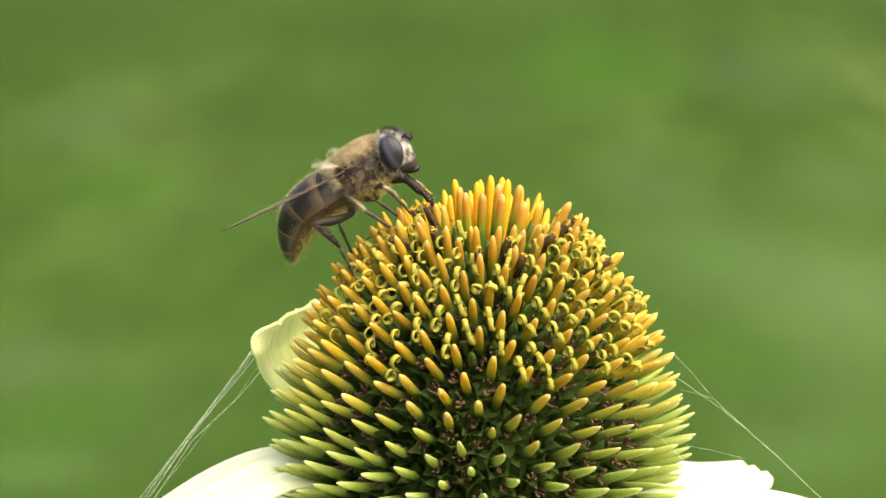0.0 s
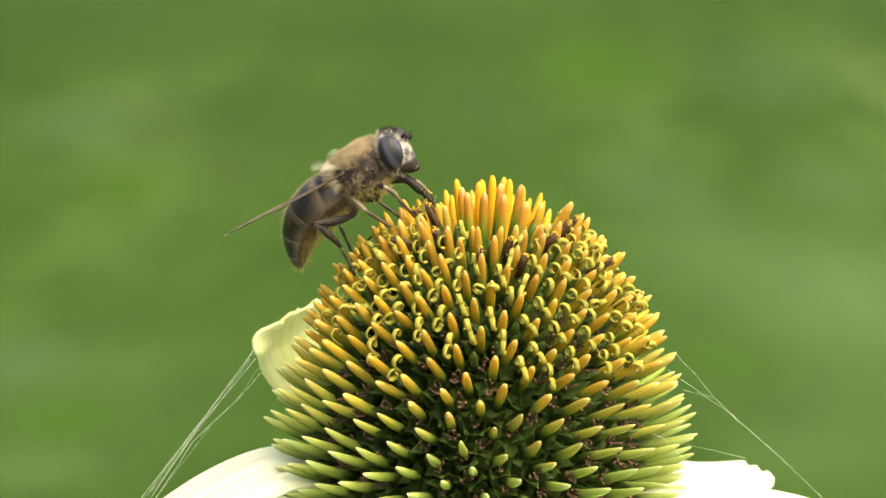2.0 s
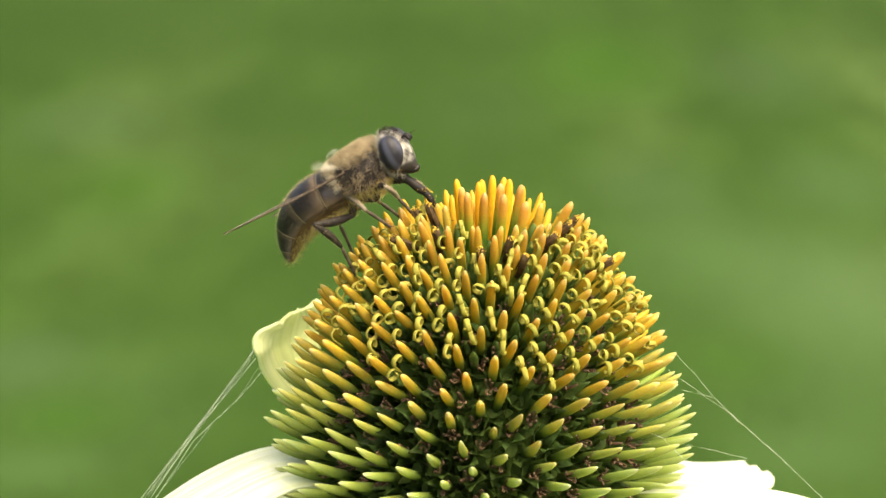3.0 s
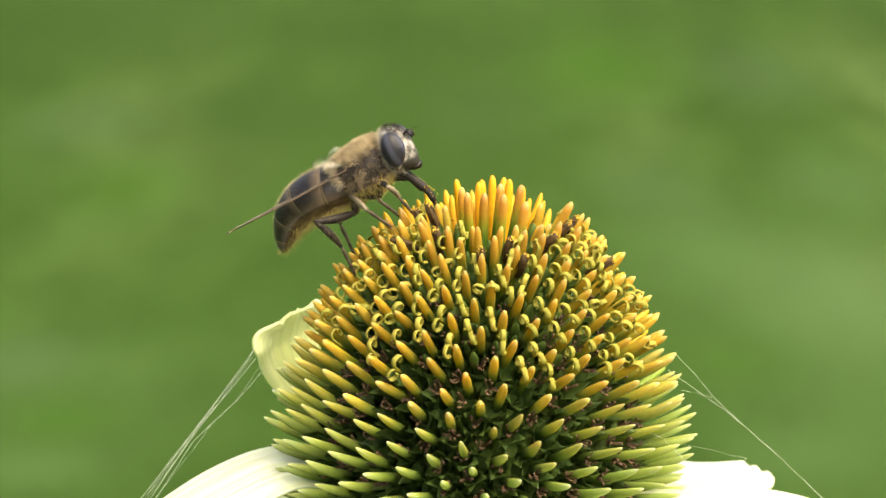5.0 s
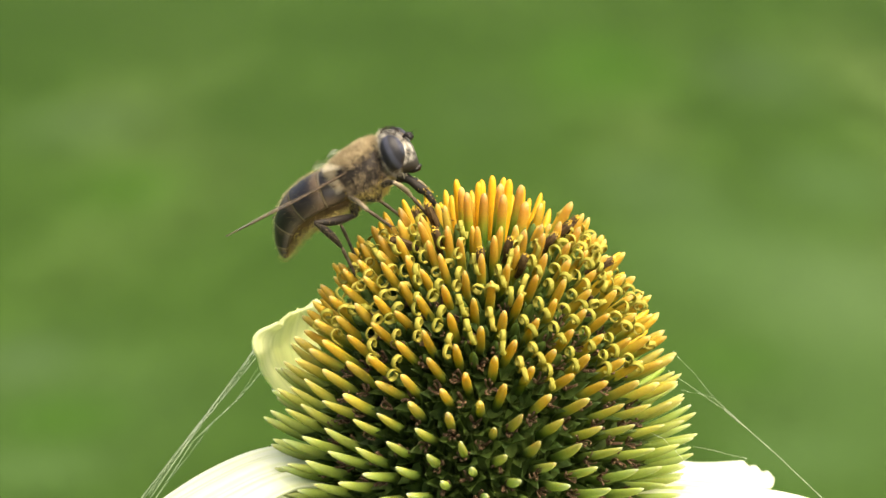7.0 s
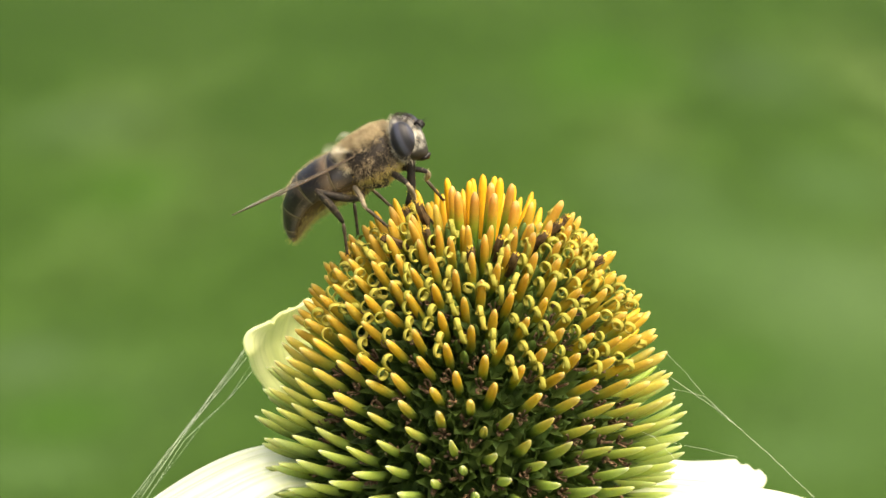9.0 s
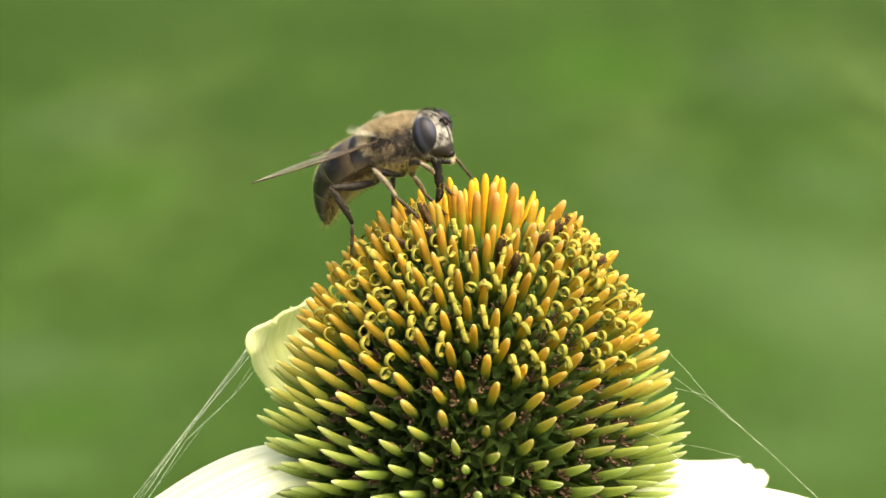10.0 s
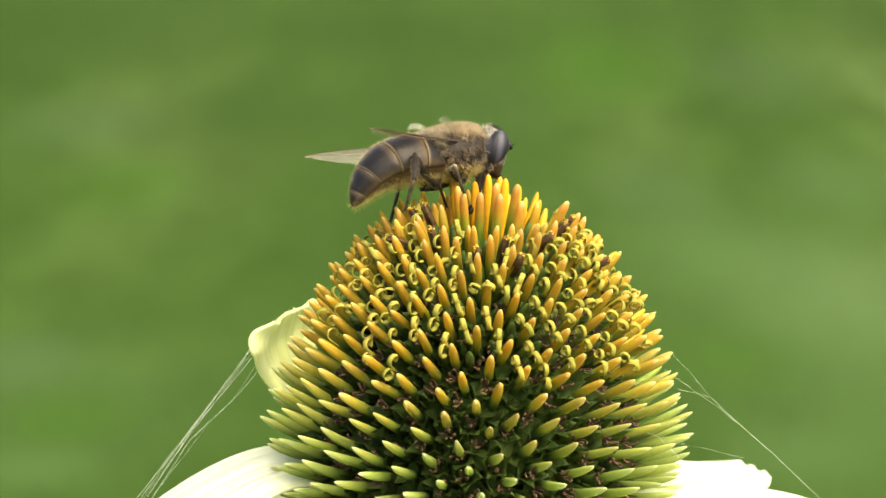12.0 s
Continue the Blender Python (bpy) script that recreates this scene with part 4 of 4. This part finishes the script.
def wing_parts(fly, side):
    """Root at the origin, tip towards minus x."""
    outline = []
    for k in range(25):
        t = k / 24
        lead = 0.55 * math.sin(math.pi * min(1, t * 1.05)) ** 0.6 - 0.25 * t
        trail = -2.9 * math.sin(math.pi * t ** 0.85) ** 0.75 - 0.25 * t
        outline.append((-10.7 * t, lead if k < 24 else -0.4, trail if k < 24 else -0.45))
    bm = bmesh.new()
    grid = []
    for x, a, b in outline:
        row = []
        for j in range(9):
            y = a + (b - a) * j / 8
            z = 0.05 * math.sin(j * 1.6 + x * 0.4) + 0.012 * x * x * 0.15
            row.append(bm.verts.new((x * MM, side * y * MM, z * MM)))
        grid.append(row)
    rings_to_faces(bm, grid, close=False, cap=False)
    bmesh.ops.solidify(bm, geom=bm.faces[:], thickness=0.012 * MM)
    wing = part("wing", bm, WING, fly, "clear brownish-veined wing")
    zz = lambda x, j: 0.05 * math.sin(j * 1.6 + x * 0.4) + 0.012 * x * x * 0.15
    for share, end, r in ((0.0, 1.0, 0.042), (0.10, 0.97, 0.03), (0.25, 0.9, 0.028), (0.45, 0.85, 0.026), (0.68, 0.7, 0.024), (0.9, 0.5, 0.02)):
        pts = []
        for x, a, b in outline[: max(3, int(25 * end))]:
            y = a + (b - a) * share
            pts.append(Vector((x, side * y, zz(x, share * 8))) * MM)
        bm = bmesh.new()
        tube(bm, pts, [r * MM * (1.6 - 0.9 * i / len(pts)) for i in range(len(pts))], 5)
        part("vein", bm, VEIN, wing)
    bm = bmesh.new()
    for k in range(2):
        grid = []
        for i in range(11):
            t = i / 10
            half = math.sin(math.pi * (0.06 + 0.92 * t)) ** 0.75 * (0.46 - 0.10 * k)
            mid = Vector((-0.35 - (2.1 - 0.5 * k) * t, side * (-0.1 - 0.3 * k), 0.45 + (1.05 - 0.5 * k) * math.sin(2.0 * t)))
            grid.append([bm.verts.new((mid + Vector((0.12 * math.sin(j * 0.9), -side * 0.30 * math.cos((j - 3) * 0.75), half * (j - 3) / 3))) * MM) for j in range(7)])
        rings_to_faces(bm, grid, close=False, cap=False)
    bmesh.ops.solidify(bm, geom=bm.faces[:], thickness=0.03 * MM)
    part("alula", bm, ALULA, wing, "whitish lobe at the wing root")
    return wing


def limb(name, length, r0, r1, r2, mat, parent, seed, hairs=40):
    """A leg joint from the origin along minus z."""
    bm = bmesh.new()
    n = 8
    prof = [r0 + (r1 - r0) * math.sin(min(1, 2 * k / n) * math.pi / 2) if k <= n / 2 else r1 + (r2 - r1) * ((k - n / 2) / (n / 2)) ** 1.3 for k in range(n + 1)]
    tube(bm, [(0.04 * length * math.sin(math.pi * k / n) * MM, 0, -length * k / n * MM) for k in range(n + 1)], [r * MM for r in prof], 10)
    bmesh.ops.recalc_face_normals(bm, faces=bm.faces)
    ob = part(name, bm.copy(), mat, parent)
    fur("leg_hair", bm, hairs, 0.2, HAIR_TAN, ob, lambda p, n: 1, (0, 0, -0.8), "", seed, 0.018)
    bm.free()
    return ob


def tarsus_mesh(name, length, parent, seed):
    bm = bmesh.new()
    joints = [0.02, 0.15, 0.40, 0.44, 0.56, 0.60, 0.72, 0.76, 0.86, 0.90, 1.0]
    tube(bm, [(0, 0.05 * math.sin(4 * k) * MM, -k * length * MM) for k in joints], [r * MM for r in (0.10, 0.15, 0.15, 0.12, 0.145, 0.115, 0.14, 0.11, 0.14, 0.11, 0.12)], 8)
    for s in (-1, 1):
        tube(bm, [Vector((s * 0.05, 0, -length)) * MM, Vector((s * 0.16, 0, -length - 0.14)) * MM, Vector((s * 0.2, 0.1, -length - 0.28)) * MM], [0.045 * MM, 0.035 * MM, 0.01 * MM], 5)
    ob = part(name, bm, FOOT_BROWN, parent, "dark brown five-jointed foot with claws")
    return ob


def build_fly():
    fly = new("hover_fly")
    tagged(fly, "brown hover fly with tan hair feeding on the cone", "insect")
    head, proboscis = head_parts(fly)
    parts = {"head": head, "proboscis": proboscis, "thorax": thorax_parts(fly), "abdomen": abdomen_parts(fly)}
    parts["wing_right"], parts["wing_left"] = wing_parts(fly, -1), wing_parts(fly, 1)
    for side, leg in LEG_NAMES:
        a, b, c = LIMB[leg]
        thick = 0.36 if leg == "hind" else 0.27
        seed = 30 + len(parts)
        s = -1 if side == "right" else 1
        hx, hy, hz = HIPS[leg]
        bm = bmesh.new()
        tube(bm, [Vector(p) * MM for p in ((hx + 0.35, 0.7 * hy * s, -1.9), (hx + 0.2, 0.85 * hy * s, 0.5 * (hz - 1.9) - 0.1), (hx + 0.05, hy * s, hz + 0.12), (hx, hy * s, hz - 0.1))], [0.5 * MM, 0.42 * MM, 0.30 * MM, 0.16 * MM], 10)
        coxa = part("coxa", bm.copy(), LEG_DARK, fly)
        bmesh.ops.recalc_face_normals(bm, faces=bm.faces)
        fur("coxa_hair", bm, 500, 0.4, HAIR_GOLD, coxa, lambda p, n: 1, (-0.1, 0, -0.4), "", seed + 40, 0.014, 0.35, 0.8)
        bm.free()
        parts[side, leg, 0] = limb("femur", a, 0.20, thick, 0.17, LEG_DARK, fly, seed, 260)
        parts[side, leg, 1] = limb("tibia", b, 0.14, 0.20 if leg != "hind" else 0.32, 0.15, LEG_DARK if leg == "hind" else LEG_PALE, fly, seed + 1, 380)
        parts[side, leg, 2] = tarsus_mesh("tarsus", c, fly, seed)
    return fly, parts


fly, fly_parts = build_fly()

# ---- what moves ----
# The flower leans on its stem: seconds, sway in millimetres at the cone, lift.
SWAY = [(0, 0, 0), (0.5, -0.057, 0.069), (1, -0.053, 0.069), (1.5, 0.066, 0.014), (2, 0.132, 0.014), (2.5, 0.176, 0), (3, 0.132, 0.009), (3.8, 0.141, 0), (5, 0.132, 0), (6, 0.132, 0), (7, 0.114, 0), (7.6, 0, 0.009), (8.2, -0.352, 0.046), (8.8, -0.572, 0.069), (9, -0.59, 0.092), (9.25, -0.616, 0.115), (9.5, -0.994, 0.211), (9.8, -0.572, 0.16), (10, -0.414, 0.147), (10.25, -0.748, 0.11), (10.5, -0.713, 0.078), (10.75, -0.528, 0.078), (11, -0.44, 0.078), (11.25, -0.616, 0.046), (11.5, -0.585, 0.023), (11.75, -0.352, 0.046), (12, -0.176, 0.06)]
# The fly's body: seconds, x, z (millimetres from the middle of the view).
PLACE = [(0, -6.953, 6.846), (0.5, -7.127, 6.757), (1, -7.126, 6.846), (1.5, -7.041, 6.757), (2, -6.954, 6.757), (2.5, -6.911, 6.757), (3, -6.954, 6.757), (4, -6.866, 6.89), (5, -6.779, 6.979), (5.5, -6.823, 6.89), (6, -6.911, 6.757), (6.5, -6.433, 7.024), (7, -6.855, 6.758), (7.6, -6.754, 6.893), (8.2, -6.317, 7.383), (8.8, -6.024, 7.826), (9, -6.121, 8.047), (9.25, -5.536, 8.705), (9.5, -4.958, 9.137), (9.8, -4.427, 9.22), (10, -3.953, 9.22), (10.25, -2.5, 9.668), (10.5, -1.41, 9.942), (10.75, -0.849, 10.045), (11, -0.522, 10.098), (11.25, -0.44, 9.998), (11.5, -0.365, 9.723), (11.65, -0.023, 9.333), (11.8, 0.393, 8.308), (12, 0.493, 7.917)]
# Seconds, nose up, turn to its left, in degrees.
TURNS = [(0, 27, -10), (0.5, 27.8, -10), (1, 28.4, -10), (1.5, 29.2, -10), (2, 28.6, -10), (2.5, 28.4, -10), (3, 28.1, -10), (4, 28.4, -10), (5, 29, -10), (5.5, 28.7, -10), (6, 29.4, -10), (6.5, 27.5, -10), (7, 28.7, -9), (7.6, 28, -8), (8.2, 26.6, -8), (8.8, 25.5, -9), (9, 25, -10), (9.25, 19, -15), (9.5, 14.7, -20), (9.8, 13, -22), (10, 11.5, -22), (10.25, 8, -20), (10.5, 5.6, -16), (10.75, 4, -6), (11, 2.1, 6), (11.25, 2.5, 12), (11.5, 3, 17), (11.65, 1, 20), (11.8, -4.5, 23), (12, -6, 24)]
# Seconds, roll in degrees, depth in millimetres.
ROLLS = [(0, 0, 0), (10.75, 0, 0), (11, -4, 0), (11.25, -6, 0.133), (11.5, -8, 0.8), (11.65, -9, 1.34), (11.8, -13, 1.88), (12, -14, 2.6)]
# The abdomen's droop against the thorax, in degrees.
DROOP = [(0, 2.5), (0.1, 9.5), (0.3, -2), (0.5, 12), (0.8, 5.5), (1, -2), (1.3, -2), (1.5, -1), (1.8, -9.5), (2, 6), (2.2, -3.5), (2.5, 5.5), (2.8, 0), (3, 0), (3.2, 3), (3.5, -4.5), (3.8, 3), (4.1, -4), (4.4, 2), (4.8, -2.5), (5, -7.5), (5.2, -1), (5.5, -10), (5.8, -7), (6, -2), (6.2, -8.5), (6.5, -9), (6.8, -9.5), (7, -5), (7.2, -4.5), (8, 2.5), (8.8, 4), (9, -1), (9.5, 0.5), (10, 16), (10.5, 9.5), (11, 16.5), (11.5, -1.5), (12, 2)]
# The head against the thorax: nose down, turn.
NOD = [(0, 7, 0), (8.8, 8, 0), (9.1, 8, -1), (9.5, -2, -4), (10, -3, -5), (10.5, 1, -6), (11, 8, -2), (11.6, 8, -3), (11.85, 15, -6), (12, 16, -6)]
# The proboscis: swing forward in degrees.
PROBE = [(0, 34), (1.0, 37), (2.0, 33), (3.2, 36), (5.0, 33), (6.0, 37), (7.2, 34), (8.4, 14), (8.8, -4), (9.0, -15), (9.5, -10), (10.0, -5), (10.5, 4), (11.0, 4), (11.6, 4), (12.0, 4)]
# The wings: seconds, then for the right and the left wing the spread from the body's line and the lift, then the twist of each.
SPREAD = [(0, 20, 0, 24, -10, 3.2, 0), (8.8, 20, 0, 24, -10, 3, 0), (9.5, 22, -7.5, 22, -11, -1, 0), (10, 21, -10, 22, -11, -1, 0), (10.2, 20, -5, 22, -11, 0, 2), (10.6, 24, -3, 24, -9, 2.5, 2), (11, 26, -3, 22, -11, 2, -2), (11.5, 26, -3, 13, -12, 0.5, 0), (11.75, 29, 1, 18, -8, -2, 12), (12, 29, 3.5, 20, -6, 0, 22)]
# How far each knee is swung round the line from hip to ankle, in degrees from straight up.
KNEES = {("right", "hind"): [(0, -25), (7, -25), (9, -5), (10, 0), (10.5, 0), (11, -5), (11.5, -5), (12, 20)],
         ("right", "middle"): [(0, 50), (9.5, 50), (10, 35), (10.5, 35), (11, 55), (12, 55)],
         ("right", "front"): [(0, 60), (9, 57), (9.5, 70), (10, 70), (10.5, 55), (11, 45), (12, 45)],
         ("left", "front"): [(0, 60), (7, 60), (9, 100), (11.5, 104), (12, 90)],
         ("left", "middle"): [(0, -35), (10.5, -35), (11, -65), (11.5, -105), (12, -105)],
         ("left", "hind"): [(0, 25), (9, 5), (10.5, 0), (12, 0)]}
# The feet on the far side, and the near middle one, stand this much deeper (millimetres).
DEEPER = {("left", "front"): 1.5, ("left", "middle"): 2.0, ("left", "hind"): 2.0, ("right", "middle"): -0.75}
# Where each foot stands: seconds, x, depth, z (millimetres from the middle of the view), and how far the foot leans forward.
FEET = {("right", "hind"): [(0, -6.91, -1.7, -1.6, -0.45), (1, -6.954, -1.7, -1.6, -0.45), (2.5, -6.779, -1.7, -1.6, -0.45), (7, -6.779, -1.7, -1.6, -0.45), (8.2, -7.076, -1.7, -0.733, -0.25), (8.8, -7.329, -1.7, 0.086, -0.15), (9, -7.373, -1.7, 0.132, -0.12), (9.5, -7.723, -1.7, 0.041, -0.03), (10, -7.068, -1.7, 0.041, 0.04), (10.5, -7.286, -1.7, 0.041, 0.27), (10.8, -7.067, -1.7, 0.177, 0.21), (10.92, -5.354, -3, 2.718, 0.186), (11, -4.05, -3.5, 2.545, 0.17), (11.3, -3.878, -3.5, 2.545, 0.206), (11.5, -3.444, -3.5, 3.082, 0.23), (12, -2.863, -4.6, 4.366, 0.27)],
        ("left", "hind"): [(0, -7.2, 1.8, -0.895, -0.45), (7, -7.067, 1.8, -0.895, -0.45), (8.8, -7.546, 1.8, -0.016, -0.15), (9.2, -5.937, 1.8, 1.368, -0.084), (9.5, -4.517, 1.8, 1.736, -0.03), (10, -4.029, 1.8, 1.736, 0.04), (10.5, -4.158, 1.8, 2.47, 0.27), (11, -4.252, 1.8, 1.598, 0.17), (11.5, -4.518, 1.8, 1.552, 0.23), (12, -4.162, 1.8, 1.736, 0.27)],
        ("right", "middle"): [(0, -4.077, -2.2, 2.402, -1.4), (7, -3.947, -2.2, 2.402, -1.312), (8.8, -3.992, -2.2, 2.132, -1.14), (9.3, -4.68, -2.2, 3.033, -1.04), (9.5, -4.463, -2.2, 3.033, -1), (10, -1.906, -2.2, 3.168, -1), (10.5, -1.907, -2.2, 2.988, -1), (10.85, -1.69, -2.2, 2.943, -0.861), (11, 1.898, -2.2, 6.167, -0.778), (11.2, 0.95, -2.2, 5.185, -0.667), (11.5, 0.864, -2.2, 5.096, -0.5), (12, 1.599, -2.2, 5.096, -0.3)],
        ("left", "middle"): [(0, -3.194, 2.2, 1.808, -1.4), (7, -3.061, 2.2, 1.808, -1.312), (8.8, -3.855, 2.2, 2.636, -1.14), (9, -3.899, 2.2, 2.636, -1.1), (9.3, -0.621, 2.2, 2.268, -1.04), (9.5, -0.399, 2.2, 2.268, -1), (10, 0.177, 2.2, 2.222, -1), (10.5, -0.31, 2.2, 1.992, -1), (11, 0, 2.2, 2.038, -0.778), (11.3, 0.709, 2.2, 2.636, -0.611), (11.5, 2.387, 2.2, 4.377, -0.5), (11.7, 0.266, 2.2, 2.82, -0.42), (12, 0.266, 2.2, 2.82, -0.3)],
        ("right", "front"): [(0, -2.087, -1.6, 2.911, -0.9), (6, -1.956, -1.6, 2.911, -0.85), (7, -1.043, -1.6, 3.001, -0.842), (8.8, -0.957, -1.6, 2.505, -0.827), (9, -0.739, -1.6, 2.505, -0.825), (9.3, 0.087, -1.6, 5.025, -0.823), (9.5, 0.043, -1.6, 5.025, -0.821), (10, 0.694, -1.6, 4.801, -0.817), (10.5, 2.604, -1.6, 4.127, -0.812), (10.9, 3.12, -1.6, 5.115, -0.809), (11, 3.12, -1.6, 5.159, -0.808), (11.2, 4.592, -1.6, 5.294, -0.807), (11.5, 4.592, -1.6, 5.294, -0.804), (11.8, 3.93, 3.5, 1.585, -0.802), (12, 3.951, 4.5, 1.168, -0.8)],
        ("left", "front"): [(0, 0.486, 1.4, 1.939, -0.9), (7, 0.574, 1.4, 1.939, -0.842), (8.8, 0.088, 1.4, 3.586, -0.827), (9, 0.044, 1.4, 3.586, -0.825), (9.5, 0.616, 1.4, 4.589, -0.821), (10, 2.198, 1.4, 5.498, -0.817), (10.5, 2.907, 1.4, 3.997, -0.812), (10.85, 2.907, 1.4, 3.997, -0.81), (11, 4.964, 1.4, 5.952, -0.808), (11.2, 3.609, 1.4, 4.68, -0.807), (11.5, 3.609, 1.4, 4.589, -0.804), (12, 3.874, 1.4, 4.453, -0.8)]}


def between(rows, t):
    """Values at t, eased between rows."""
    if t <= rows[0][0]:
        return rows[0][1:]
    for a, b in zip(rows, rows[1:]):
        if t <= b[0]:
            k = (t - a[0]) / (b[0] - a[0])
            k = k * k * (3 - 2 * k)
            return tuple(p + (q - p) * k for p, q in zip(a[1:], b[1:]))
    return rows[-1][1:]


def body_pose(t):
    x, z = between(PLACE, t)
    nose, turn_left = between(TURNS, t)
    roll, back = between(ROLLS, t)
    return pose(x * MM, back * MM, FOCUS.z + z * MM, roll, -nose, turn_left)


def along(start, end):
    """A pose at start whose minus z runs to end."""
    d = (start - end).normalized()
    side = Vector((0, 1, 0)).cross(d)
    side = side.normalized() if side.length > 1e-6 else Vector((1, 0, 0))
    m = Matrix((side, d.cross(side), d)).transposed().to_4x4()
    m.translation = start
    return m


def leg_poses(side, leg, t):
    """Femur, tibia and foot in the body's space, for a foot that stands at its place."""
    s = -1 if side == "right" else 1
    hx, hy, hz = HIPS[leg]
    hip = Vector((hx, hy * s, hz)) * MM
    x, y, z, tip = between(FEET[side, leg], t)
    deeper = DEEPER.get((side, leg), 0.0)
    y, z = y + deeper, z - deeper * math.tan(TILT)
    claw = body_pose(t).inverted() @ (Vector((x, y, z)) * MM + Vector((0, 0, FOCUS.z)))
    a, b, c = (v * MM for v in LIMB[leg])
    lean = {"front": (tip, -0.05 * s, 1), "middle": (tip, 0.15 * s, 1), "hind": (tip, 0.1 * s, 1)}[leg]
    ankle = claw + (body_pose(t).to_3x3().inverted() @ Vector(lean)).normalized() * c
    gap = ankle - hip
    far = min(max(gap.length, abs(a - b) * 1.05 + 1e-5), (a + b) * 0.995)
    line = gap.normalized()
    ankle = hip + line * far
    near = (a * a - b * b + far * far) / (2 * far)
    swing = radians(between(KNEES[side, leg], t)[0])
    rise = Vector((0, 0, 1))
    rise = (rise - line * rise.dot(line)).normalized()
    out = rise * math.cos(swing) + line.cross(rise) * math.sin(swing)
    knee = hip + line * near + out * math.sqrt(max(0.0, a * a - near * near))
    return along(hip, knee), along(knee, ankle), along(ankle, claw)


def motions():
    sway = [(t, pose((AXIS_X + 0.15 * dx) * MM, 0, dz * MM, 0, math.degrees(0.85 * dx / (HIGH - 12)), 0)) for t, dx, dz in SWAY]
    walk(flower, sway)
    walk(silk, sway)
    times = [k / 10 for k in range(121)]
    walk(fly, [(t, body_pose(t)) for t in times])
    walk(fly_parts["abdomen"], [(t, pose(*(HINGE * MM), 0, -between(DROOP, t)[0], 0)) for t in times])
    walk(fly_parts["head"], [(t, pose(*(HEAD_AT * MM), 0, between(NOD, t)[0], between(NOD, t)[1])) for t in times])
    walk(fly_parts["proboscis"], [(t, pose(*((MOUTH - NECK) * MM), 0, -between(PROBE, t)[0], 0)) for t in times])
    for k, name, s in ((0, "wing_right", -1), (1, "wing_left", 1)):
        walk(fly_parts[name], [(t, pose(0, s * 1.75 * MM, 0, s * between(SPREAD, t)[4 + k], between(SPREAD, t)[2 * k + 1], -s * between(SPREAD, t)[2 * k])) for t in times])
    for side, leg in LEG_NAMES:
        runs = [leg_poses(side, leg, t) for t in times]
        for k in range(3):
            walk(fly_parts[side, leg, k], list(zip(times, (r[k] for r in runs))))


motions()
